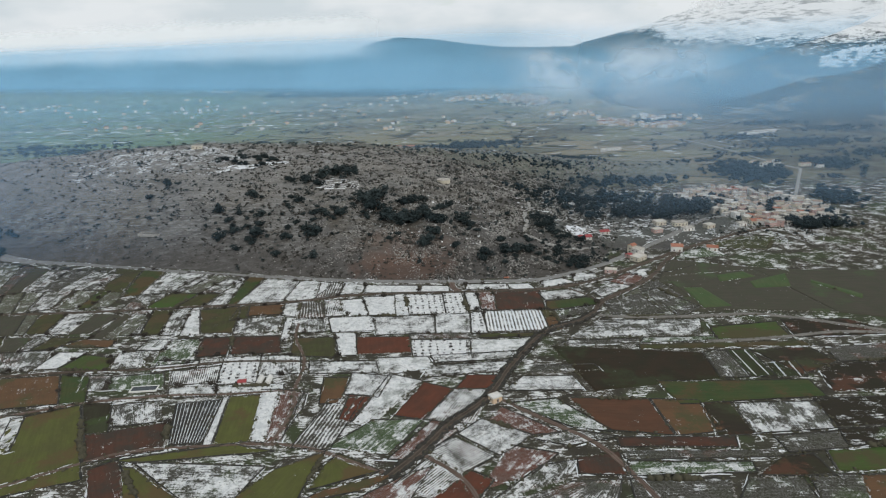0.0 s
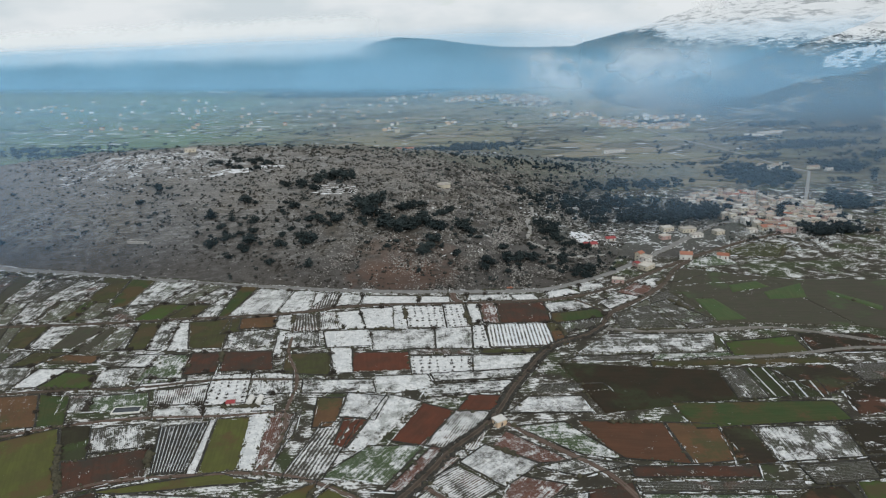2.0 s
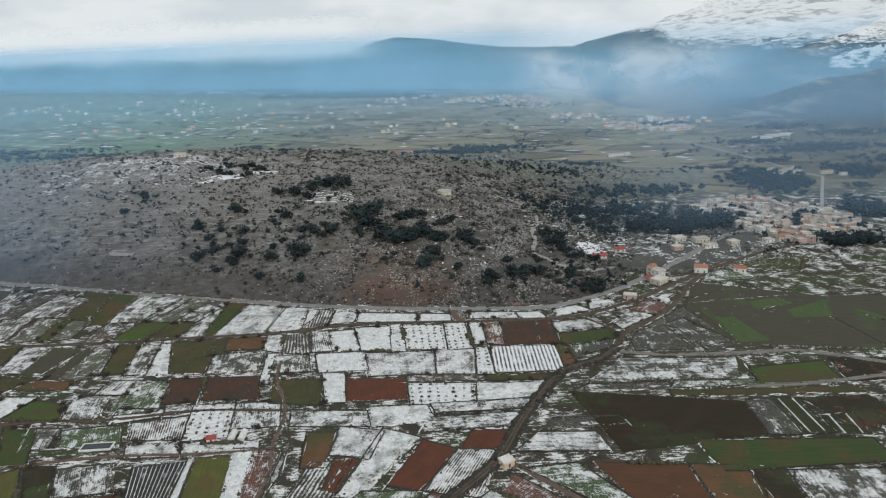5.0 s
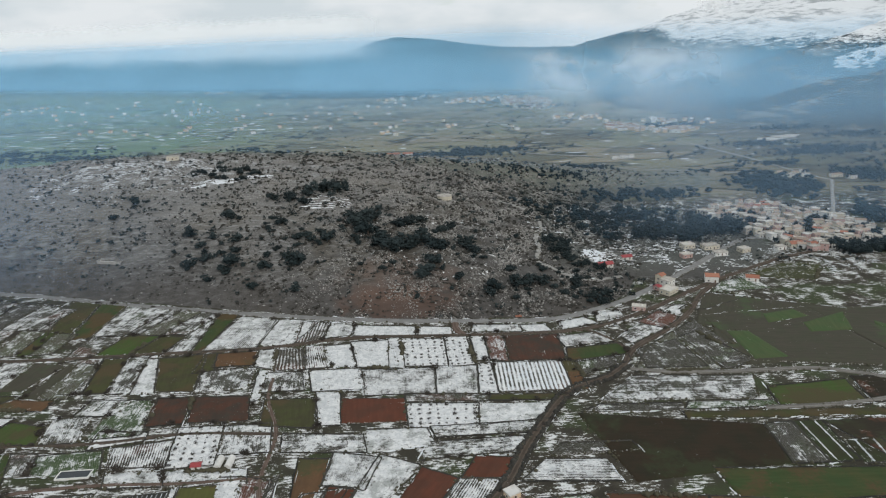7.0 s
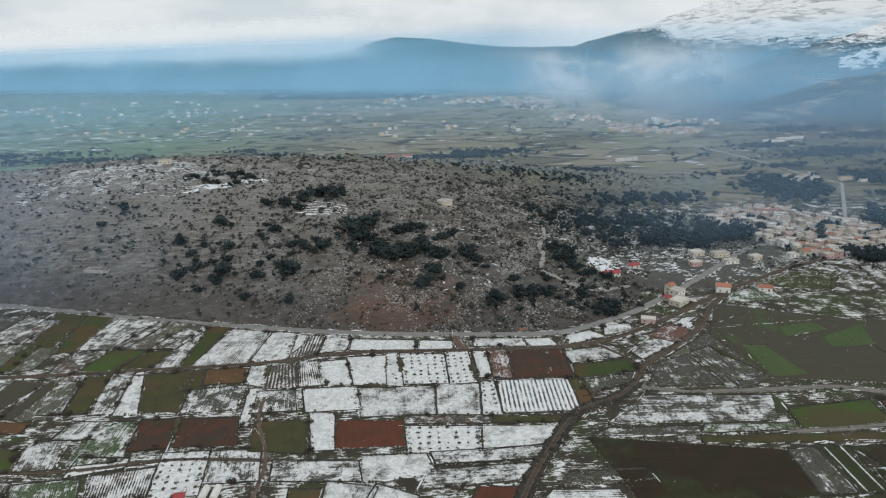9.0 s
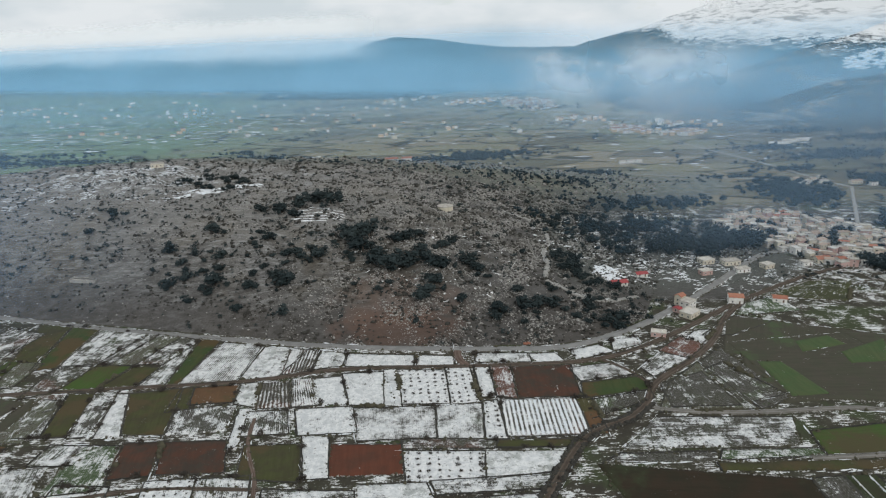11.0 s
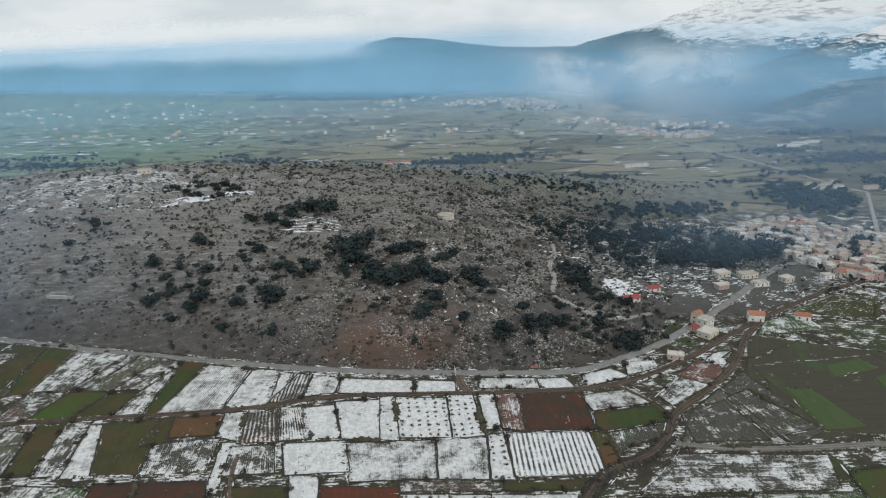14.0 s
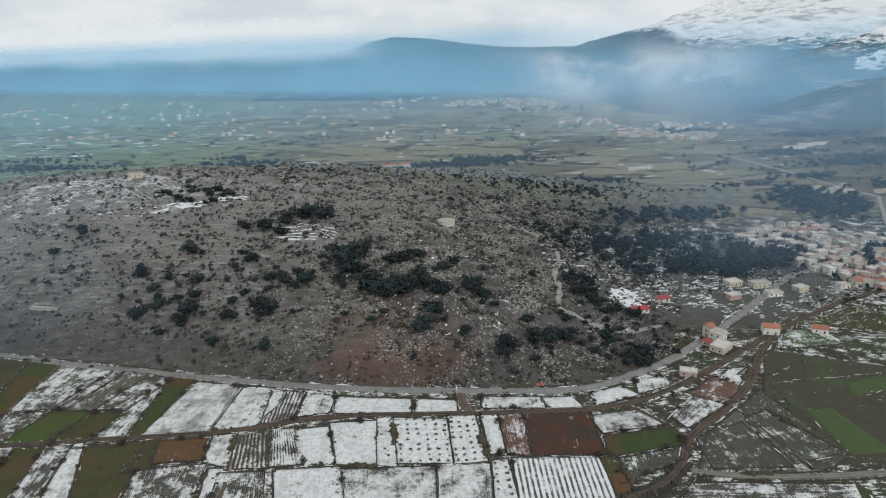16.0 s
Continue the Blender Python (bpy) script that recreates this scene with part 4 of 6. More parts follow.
def tree(x, y, size, label="dark evergreen oak on the stony hillside", group="trees of the hill", crowns=None, name="tree", tall=1.0):
    i = TREE_COUNT[0]
    TREE_COUNT[0] += 1
    root = new(name)
    r = np.random.RandomState(3000 + i)
    root.location = (x, y, float(land(x, y)) - 0.1)
    root.rotation_euler = (0, 0, r.uniform(0, 6.28))
    root.scale = (size * 0.62, size * 0.62, size * 0.55 * tall)
    crowns = crowns or OAK
    part("trunk", TRUNKS[i % 3], root)
    part("crown", crowns[i % len(crowns)], root, (0, 0, 0.0))
    return tagged(root, label, "tree" if name == "tree" else "shrub", group)


SLOPE_TREES = [(-182, 597, 9.7), (-206, 572, 9.1), (-278, 633, 8.5), (-283, 605, 6.2), (-153, 636, 8.6), (-135, 631, 10.4), (-119, 641, 13.4), (-111, 662, 13.0), (-96, 648, 14.5), (-121, 619, 9.2), (-133, 580, 7.6), (-187, 569, 5.8), (-167, 562, 8.1), (-194, 559, 6.5), (-163, 549, 7.1), (-186, 545, 7.8), (-197, 540, 9.3), (-175, 550, 5.5), (-163, 536, 11.5), (-168, 531, 8.3), (-136, 530, 8.3), (-121, 537, 7.7), (-113, 531, 11.3), (-137, 541, 5.4), (-179, 526, 6.0), (-143, 515, 6.5), (-109, 507, 7.1), (-107, 555, 9.6), (-90, 551, 9.5), (-117, 562, 7.3)]
GROVE_TREES = [(-70, 579, 12.7), (-58, 586, 15.4), (-60, 564, 14.7), (-75, 586, 11.1), (-51, 551, 13.5), (-38, 543, 14.0), (-27, 550, 14.2), (-17, 557, 12.0), (-7, 544, 11.7), (-1, 549, 9.5), (-36, 585, 10.3), (-28, 589, 9.5), (-17, 599, 7.9), (-9, 527, 9.7), (-13, 516, 10.2), (-16, 511, 8.6), (18, 563, 11.4), (23, 550, 7.9), (11, 509, 6.4), (-20, 492, 4.1), (0, 585, 7.7), (7, 596, 7.0)]
FOOT_TREES = [(36, 500, 9.7), (32, 495, 6.9), (52, 506, 10.6), (63, 508, 10.7), (72, 510, 8.6), (52, 526, 7.4), (51, 490, 4.7), (98, 515, 7.2), (117, 503, 9.1), (113, 493, 6.8), (64, 596, 5.3), (108, 500, 6.0), (104, 492, 5.0), (88, 500, 5.0)]
for tx, ty, ts in SLOPE_TREES + GROVE_TREES + FOOT_TREES:
    tree(tx, ty, ts * 1.32)


def scatter(cx, cy, rx, ry, n, rng):
    a, r = rng.uniform(0, 6.28, n), np.sqrt(rng.uniform(0, 1, n))
    return cx + np.cos(a) * r * rx, cy + np.sin(a) * r * ry


rng = np.random.RandomState(11)
# stands of trees: centre, half widths, number, size, what they are
for cx, cy, rx, ry, n, size, label in (
        (-215, 715, 34, 28, 26, 6.5, "dark evergreen oak near the hilltop"),
        (-418, 578, 14, 12, 9, 9.0, "dark tree beside the road at the hill"),
        (-30, 560, 70, 50, 46, 5.5, "small evergreen oak among pale rocks"),
        (-130, 560, 90, 45, 38, 4.6, "small evergreen oak on the hillside"),
        (85, 515, 40, 26, 24, 5.0, "small dark oak at the hill foot"),
        (100, 566, 12, 18, 10, 6.0, "dark evergreen tree below the path"),
        (362, 594, 29, 12, 30, 9.5, "dark tree in a row below the village"),
        (340, 685, 52, 68, 26, 9.0, "dark tree between village houses"),
        (40, 765, 70, 40, 14, 5.0, "dark evergreen shrub behind the hilltop")):
    xs, ys = scatter(cx, cy, rx, ry, n, rng)
    for tx, ty in zip(xs, ys):
        tree(tx, ty, size * rng.uniform(0.65, 1.3), label, "trees of the hill" if size < 6 else "trees by the village", tall=1.25 if size > 8 else 1.0)


def many(name, label, category, spots, kinds, material):
    """Many alike bits joined in one mesh: spots are rows of x, y, size."""
    base = [(np.array([v.co for v in me.vertices]), np.array([tuple(p.vertices) for p in me.polygons])) for me in kinds]
    r = np.random.RandomState(len(spots))
    spots = np.array(spots, float)
    level = land(spots[:, 0], spots[:, 1])
    vs, fs, n = [], [], 0
    for (x, y, s), z in zip(spots, level):
        v, f = base[r.randint(len(base))]
        a = r.uniform(0, 6.28)
        c, q = math.cos(a), math.sin(a)
        w = np.stack([v[:, 0] * c - v[:, 1] * q, v[:, 0] * q + v[:, 1] * c, v[:, 2]], 1) * s
        vs.append(w + (x, y, z))
        fs.append(f + n)
        n += len(v)
    return tagged(new(name, mesh(name, np.concatenate(vs), np.concatenate(fs), material)), label, category, kind="stuff")


rng = np.random.RandomState(12)
FAR_WOODS = [(-120, 850, 120, 40, 70, 5), (10, 865, 90, 40, 30, 5.5), (176, 890, 40, 24, 45, 6.5), (-700, 1235, 150, 28, 240, 8), (-360, 1281, 30, 10, 40, 8), (120, 1180, 60, 22, 90, 9), (145, 825, 70, 30, 20, 6), (588, 1056, 70, 18, 70, 10), (58, 1157, 54, 60, 150, 9), (205, 976, 38, 34, 90, 7), (105, 892, 72, 26, 60, 7.5), (245, 812, 68, 24, 95, 11), (425, 838, 44, 62, 170, 14), (556, 888, 30, 40, 110, 11), (445, 702, 24, 40, 110, 10), (549, 1155, 50, 22, 70, 10), (640, 1085, 75, 26, 120, 11), (203, 723, 30, 28, 50, 10), (150, 700, 55, 60, 70, 8.5), (493, 980, 34, 14, 40, 9), (483, 806, 46, 12, 60, 8), (15, 1115, 55, 24, 120, 9), (-325, 1219, 70, 24, 90, 9), (-582, 967, 70, 34, 150, 9), (382, 941, 50, 9, 36, 7), (400, 625, 14, 30, 40, 8), (-790, 1310, 150, 45, 130, 9), (-200, 1010, 110, 30, 140, 7.5), (70, 930, 150, 60, 110, 4), (660, 960, 60, 45, 70, 10), (760, 1230, 70, 30, 90, 11), (680, 1330, 60, 20, 60, 11), (480, 1430, 60, 20, 40, 10), (300, 1920, 90, 40, 50, 12), (0, 1500, 500, 260, 60, 6), (-900, 1750, 500, 300, 30, 7), (560, 1050, 150, 150, 70, 6)]
spots = []
for cx, cy, rx, ry, n, size in FAR_WOODS:
    xs, ys = rng.normal(cx, rx * 0.55, n), rng.normal(cy, ry * 0.55, n)
    spots += [(a, b, size * rng.uniform(0.45, 1.2) * 0.6) for a, b in zip(xs, ys)]
for _ in range(60):     # hedgerows between the meadows
    cx, cy, run, way = rng.uniform(-500, 850), rng.uniform(880, 1750), rng.uniform(25, 110), rng.choice((0.05, 0.2, 1.3, -0.25))
    n = int(run / 5)
    f = rng.uniform(-1, 1, n)
    spots += [(cx + run * q * math.cos(way) + rng.normal(0, 2), cy + run * q * math.sin(way) + rng.normal(0, 2), rng.uniform(1.5, 4.0)) for q in f]
road_way = np.array((104.0, 177.0)) / math.hypot(104, 177)     # keep the straight road open
spots = [q for q in spots if not (660 < q[1] < 890 and -14 < (q[0] - 397) * road_way[1] - (q[1] - 690) * road_way[0] < 20)]
# needle colour pushed towards blue to stand in for haze over far woods
HAZED_PINE = plain_mat("pine_needles", (0.014, 0.030, 0.040), (0.032, 0.052, 0.062), 0.8, 0.85)
FARLEAF = [crown_mesh(rng, "far_crown", HAZED_PINE, 9, 10, bulk=1.7) for _ in range(4)]
many("far_woods", "dark evergreen woods scattered over the valley", "woods", spots, FARLEAF, HAZED_PINE)

spots = []
for cx, cy, rx, ry, n, size in ((222, 640, 40, 20, 40, 13), (262, 662, 28, 24, 28, 13), (100, 585, 14, 26, 44, 7.0), (118, 552, 14, 8, 14, 6), (150, 690, 70, 65, 85, 7), (205, 705, 60, 40, 50, 8), (345, 690, 84, 64, 60, 4.5), (300, 640, 40, 25, 16, 6), (375, 590, 26, 14, 26, 8), (300, 575, 60, 25, 30, 3.5), (120, 520, 45, 30, 40, 4)):
    xs, ys = scatter(cx, cy, rx, ry, n, rng)
    spots += [(a, b, size * rng.uniform(0.45, 1.6) * 0.6) for a, b in zip(xs, ys)]
spots = [q for q in spots if math.hypot((q[0] - 134) / 1.2, q[1] - 576) > 22]
many("village_woods", "dense dark evergreen trees round the village", "woods", spots, [crown_mesh(rng, "wood_crown", LEAF, 22, 40) for _ in range(4)], LEAF)

# ---- stones, scrub and snow on the hill ----
ROCK = plain_mat("pale_limestone", (0.185, 0.175, 0.160), (0.39, 0.375, 0.35), 0.4, 0.95, 2.5)
TUFT = plain_mat("rough_grass", (0.034, 0.031, 0.022), (0.085, 0.078, 0.052), 0.3)
SCRUB = plain_mat("dry_scrub", (0.024, 0.024, 0.021), (0.062, 0.058, 0.050), 0.3)


def pebble(rng, squash):
    v = np.array([(1, 0, 0), (0.2, 1, 0), (-1, 0.1, 0), (0, -1, 0), (0.1, 0, 1), (0, 0, -0.6)]) * rng.uniform(0.6, 1.3, (6, 1))
    return v * (1, 1, squash), [(0, 1, 4), (1, 2, 4), (2, 3, 4), (3, 0, 4), (1, 0, 5), (2, 1, 5), (3, 2, 5), (0, 3, 5)]


def strewn(name, label, category, x, y, size, material, squash, rng):
    """Thousands of stones or tufts joined in one mesh."""
    n = len(x)
    kinds = [pebble(rng, squash) for _ in range(12)]
    pick = rng.randint(12, size=n)
    base = np.array([k[0] for k in kinds])[pick]
    a = rng.uniform(0, 6.28, n)
    c, s = np.cos(a)[:, None], np.sin(a)[:, None]
    w = np.stack([base[..., 0] * c - base[..., 1] * s, base[..., 0] * s + base[..., 1] * c, base[..., 2]], 2) * size[:, None, None]
    w += np.stack([x, y, land(x, y) + size * squash * 0.25], 1)[:, None, :]
    f = np.array(kinds[0][1])[None] + (np.arange(n) * 6)[:, None, None]
    return tagged(new(name, mesh(name, w.reshape(-1, 3), f.reshape(-1, 3), material)), label, category, kind="stuff")


def on_hill(n, rng, clump, seed, x0=-430, x1=175, y1=830):
    x, y = rng.uniform(x0, x1, n), rng.uniform(470, y1, n)
    d = y - np.interp(x, FOOT_X, FOOT_Y)
    keep = (d > 3) & (waves(x, y, 45, seed) + 0.7 * waves(x, y, 16, seed + 1) + rng.normal(0, 0.5, n) > clump)
    return x[keep], y[keep]


rng = np.random.RandomState(13)
x, y = on_hill(540000, rng, 0.22, 61, -620)
near = np.exp(-(((x - 15) / 110) ** 2)) + 0.26 + 0.18 * (waves(x, y, 60, 62) > 0.1) > rng.uniform(0, 1.35, len(x))
x, y = x[near], y[near]
near = (x > -110 + rng.normal(0, 25, len(x))) | (y > 590) | (rng.uniform(0, 1, len(x)) < 0.12)
x, y = x[near], y[near]
strewn("rocks", "pale limestone rocks strewn over the hillside", "rocks", x, y, np.minimum(rng.gamma(1.7, 0.165, len(x)) + 0.13, 1.9), ROCK, 0.75, rng)
x, y = on_hill(62000, rng, 0.1, 71, -620)
keep = (x > -200 + 60 * rng.normal(size=len(x))) | (rng.uniform(0, 1, len(x)) < 0.16 + 0.22 * (waves(x, y, 70, 73) > 0.1))
x, y = x[keep], y[keep]
strewn("scrub", "dark dry scrub covering the hillside", "scrub", x, y, np.minimum(rng.gamma(2.0, 0.32, len(x)) + 0.25, 2.6), SCRUB, 0.7, rng)
x, y = scatter(50, 915, 240, 95, 1600, rng)
strewn("back_scrub", "dark scrub on the far side of the hill", "scrub", x, y, np.minimum(rng.gamma(2.0, 0.4, 1600) + 0.3, 2.8), SCRUB, 0.8, rng)
x, y = scatter(50, 905, 230, 90, 2600, rng)
strewn("back_rocks", "pale rocks on the far side of the hill", "rocks", x, y, rng.gamma(2.0, 0.35, 2600) + 0.3, ROCK, 0.7, rng)
x, y = scatter(195, 690, 115, 100, 2600, rng)
strewn("wood_scrub", "dark undergrowth and stones below the trees", "scrub", x, y, np.minimum(rng.gamma(2.0, 0.3, 2600) + 0.25, 2.2), SCRUB, 0.7, rng)
x, y = scatter(185, 690, 105, 95, 2400, rng)
strewn("wood_rocks", "pale stones of old terraces under trees", "rocks", x, y, rng.gamma(2.0, 0.24, 2400) + 0.25, ROCK, 0.7, rng)
x, y = on_hill(5200, rng, 0.40, 81)
spots = [(a, b, 0.9 + rng.gamma(2, 0.62)) for a, b in zip(x, y)][:2300]
x, y = scatter(-190, 590, 150, 75, 260, rng)
keep = (y - np.interp(x, FOOT_X, FOOT_Y) > 12) & (waves(x, y, 55, 83) > -0.2)
spots += [(a, b, 1.4 + rng.gamma(2, 0.55)) for a, b in zip(x[keep], y[keep])]
many("low_bushes", "low dark thorn bushes on the hillside", "bushes", spots, [crown_mesh(rng, "low_crown", LEAF, 10, 22) for _ in range(4)], LEAF)


def snow_bits(name, label, x, y, length, width, turn, rng, height=land):
    """Thin uneven tongues of old snow draped on the ground."""
    k = 10
    x, y, length, width, turn = (np.asarray(q, float)[:, None] for q in (x, y, length, width, turn))
    ang = np.arange(k)[None] * 6.283 / k
    r = rng.uniform(0.3, 1.25, (len(x), k))
    px, py = np.cos(ang) * r * length, np.sin(ang) * r * width
    gx, gy = x + px * np.cos(turn) - py * np.sin(turn), y + px * np.sin(turn) + py * np.cos(turn)
    rim = np.stack([gx, gy, height(gx, gy) + 0.05], 2)
    top = np.stack([x, y, height(x, y) + 0.1 * np.minimum(length, 4) + 0.15], 2)
    v = np.concatenate([rim, top], 1).reshape(-1, 3)
    one = np.array([(i, (i + 1) % k, k) for i in range(k)])
    f = (one[None] + (np.arange(len(x)) * (k + 1))[:, None, None]).reshape(-1, 3)
    return tagged(new(name, mesh(name, v, f, SNOW_MAT)), label, "snow", kind="stuff")


rng = np.random.RandomState(14)
n = 70
x, y = scatter(128, 580, 11, 15, n, rng)
snow_bits("plot_snow", "wide snow patch beside the barns", x, y, rng.uniform(2, 6, n), rng.uniform(1, 3, n), rng.normal(0.3, 0.4, n), rng)
n = 46
f = rng.uniform(0, 1, n)
snow_bits("snow_tongue", "long tongue of old snow near the hilltop", -238 + 62 * f + rng.normal(0, 3, n), 668 + 42 * f + rng.normal(0, 3, n), rng.uniform(2, 9, n), rng.uniform(0.8, 3, n), rng.normal(0.5, 0.2, n), rng)
n = 60
snow_bits("terrace_snow", "thin snow strips on stone terraces", rng.uniform(-122, -84, n), 610 + 5 * rng.randint(0, 6, n) + rng.normal(0, 0.5, n), rng.uniform(1.5, 6, n), rng.uniform(0.4, 1.1, n), rng.normal(0.12, 0.08, n), rng)
x, y = scatter(-310, 700, 95, 75, 9000, rng)
keep = waves(x, y, 42, 77) + 0.6 * waves(x, y * 2.5, 18, 78) + (y - 700) / 110 > 0.25
x, y = x[keep], y[keep]
n = len(x)
snow_bits("crest_snow", "snow flecks between rock ledges along the crest", x, y, rng.gamma(2, 0.5, n) + 0.2, rng.gamma(2, 0.08, n) + 0.08, rng.normal(0.12, 0.15, n), rng)
x, y = scatter(165, 660, 85, 95, 2400, rng)
keep = waves(x, y, 30, 86) + 0.5 * waves(x, y, 11, 85) > 0.15
x, y = x[keep], y[keep]
n = len(x)
snow_bits("wood_snow", "snow patches on terraces between the trees", x, y, rng.gamma(2, 0.8, n) + 0.4, rng.gamma(2, 0.22, n) + 0.2, rng.normal(0.15, 0.25, n), rng)
x, y = scatter(0, 565, 70, 60, 260, rng)
snow_bits("rock_snow", "small snow remains between pale rocks", x, y, rng.gamma(2, 0.35, 260) + 0.3, rng.gamma(2, 0.2, 260) + 0.2, rng.uniform(0, 3, 260), rng)
for cx, cy, rx, ry, n in ((300, 572, 62, 34, 1700), (380, 560, 90, 55, 500), (255, 548, 45, 30, 500)):
    x, y = scatter(cx, cy, rx, ry, n, rng)
    keep = waves(x, y, 26, 99) + 0.5 * waves(x, y, 9, 98) > 0.0
    x, y = x[keep], y[keep]
    n = len(x)
    snow_bits("village_snow", "broken snow on plots below the village", x, y, rng.gamma(2, 0.48, n) + 0.25, rng.gamma(2, 0.10, n) + 0.10, np.where(waves(x, y, 50, 93) > 0, -0.45, 0.75) + rng.normal(0, 0.08, n), rng)
n = 170
x, y = scatter(-850, 1640, 520, 300, n, rng)
snow_bits("valley_snow", "long thin snow strips on valley meadows", x, y, rng.gamma(2, 4.5, n) + 3, rng.gamma(2, 1.1, n) + 1.0, rng.normal(0.0, 0.1, n), rng)
n = 150
x, y = scatter(250, 1350, 520, 350, n, rng)
snow_bits("valley_snow", "pale strips scattered across the valley", x, y, rng.gamma(2, 3, n) + 2, rng.gamma(2, 0.7, n) + 0.6, rng.normal(0.0, 0.2, n), rng)

x, y = scatter(190, 590, 50, 36, 1500, rng)
keep = waves(x, y, 24, 89) + 0.5 * waves(x, y, 9, 88) > 0.25
x, y = x[keep], y[keep]
n = len(x)
snow_bits("yard_snow", "small snow remains on yards by the road", x, y, rng.gamma(2, 0.55, n) + 0.25, rng.gamma(2, 0.12, n) + 0.1, rng.normal(0.2, 0.2, n), rng)
n = 150
x, y = scatter(1155, 1800, 85, 90, n, rng)
snow_bits("mountain_snow", "broad snow patch on the wooded mountainside", x, y, rng.gamma(2, 4.5, n) + 2, rng.gamma(2, 4.5, n) + 2, rng.uniform(0, 3, n), rng, lambda a, b: snowy_height(a, b) + 2)

# ---- field borders: balks, walls, drifts, shrubs and orchard rows ----
rng = np.random.RandomState(15)
tx, ty, ts, wx, wy, ws, dx, dy, dl, dw, dt = ([] for _ in range(11))
bush_spots = []
for a, b, kind in EDGES:
    if kind in ("umber", "strip", "taupe") and rng.uniform() < 0.6:
        continue
    run = np.linalg.norm(b - a)
    way = (b - a) / max(run, 0.1)
    if rng.uniform() < 0.9:
        n = int(run * rng.uniform(0.7, 2.0))
        s = rng.uniform(0, 1, n)
        p = a + (b - a) * s[:, None] + rng.normal(0, 0.7, (n, 2))
        tx.append(p[:, 0]), ty.append(p[:, 1]), ts.append(rng.gamma(2, 0.15, n) + 0.15)
    if rng.uniform() < 0.35:
        n = int(run * 1.3)
        p = a + (b - a) * rng.uniform(0, 1, n)[:, None] + rng.normal(0, 0.35, (n, 2))
        wx.append(p[:, 0]), wy.append(p[:, 1]), ws.append(rng.uniform(0.25, 0.7, n))
    if rng.uniform() < (0.6 if kind == "verge" or FIELD_KINDS[kind][2] > 0.3 else 0.45):
        n = int(run * 0.3)
        p = a + (b - a) * rng.uniform(0, 1, n)[:, None] + rng.normal(0, 0.55, (n, 2))
        dx.append(p[:, 0]), dy.append(p[:, 1]), dl.append(rng.gamma(2, 1.3, n) + 0.6), dw.append(rng.gamma(2, 0.12, n) + 0.16), dt.append(np.full(n, math.atan2(way[1], way[0])) + rng.normal(0, 0.05, n))
    if kind != "verge" and run > 25 and rng.uniform() < 0.07:      # a dense hedge
        s0 = rng.uniform(0, 0.5)
        n = int(run * 0.5 * 4)
        p = a + (b - a) * rng.uniform(s0, s0 + 0.5, n)[:, None] + rng.normal(0, 0.45, (n, 2))
        tx.append(p[:, 0]), ty.append(p[:, 1]), ts.append(rng.gamma(3, 0.25, n) + 0.3)
    if kind != "verge" and rng.uniform() < 0.34:
        for _ in range(rng.randint(1, 3)):
            p = a + (b - a) * rng.uniform(0, 1)
            bush_spots.append((p[0], p[1], rng.uniform(2.2, 5.0)))
hx, hy, hs = [], [], []
for a, b in zip(LANE_LINE[:-1], LANE_LINE[1:]):
    run = np.linalg.norm(b - a)
    way = (b - a) / run
    for side in (-2.5, 2.3):
        n = int(run * 8)
        p = a + (b - a) * rng.uniform(0, 1, n)[:, None] + np.array((way[1], -way[0])) * (side + rng.normal(0, 0.4, (n, 1)))
        hx.append(p[:, 0]), hy.append(p[:, 1]), hs.append(rng.gamma(3, 0.17, n) + 0.25)
strewn("lane_hedge", "dark brambles on both sides of the lane", "brambles", np.concatenate(hx), np.concatenate(hy), np.concatenate(hs), SCRUB, 0.8, rng)
strewn("border_tufts", "dark rough grass along field borders", "grass", np.concatenate(tx), np.concatenate(ty), np.concatenate(ts), TUFT, 0.8, rng)
strewn("border_stones", "loose grey stones of low field walls", "stones", np.concatenate(wx), np.concatenate(wy), np.concatenate(ws), ROCK, 0.8, rng)
snow_bits("border_drifts", "thin snow drifts along field borders", np.concatenate(dx), np.concatenate(dy), np.concatenate(dl), np.concatenate(dw), np.concatenate(dt), rng)
for px, py, s in bush_spots[:230]:
    tree(px, py, s, "dark leafless shrub on a field border", "shrubs of the fields", SHRUB, "bush")
for P, ob in ORCHARDS:
    wide, deep = np.linalg.norm(P[1] - P[0]), np.linalg.norm(P[3] - P[0])
    nu, nv = max(2, int(wide / 4.0)), max(2, int(deep / 4.2))
    rows = []
    for i in range(nu):
        for j in range(nv):
            s, t = (i + 0.5) / nu + rng.normal(0, 0.01), (j + 0.5) / nv + rng.normal(0, 0.01)
            p = (P[0] * (1 - s) + P[1] * s) * (1 - t) + (P[3] * (1 - s) + P[2] * s) * t
            if rng.uniform() < 0.9:
                rows.append((p[0], p[1] , rng.uniform(0.7, 1.3)))
    many("orchard_shrubs", "rows of small pruned shrubs in snow", "shrubs", rows, SHRUB, TWIG)

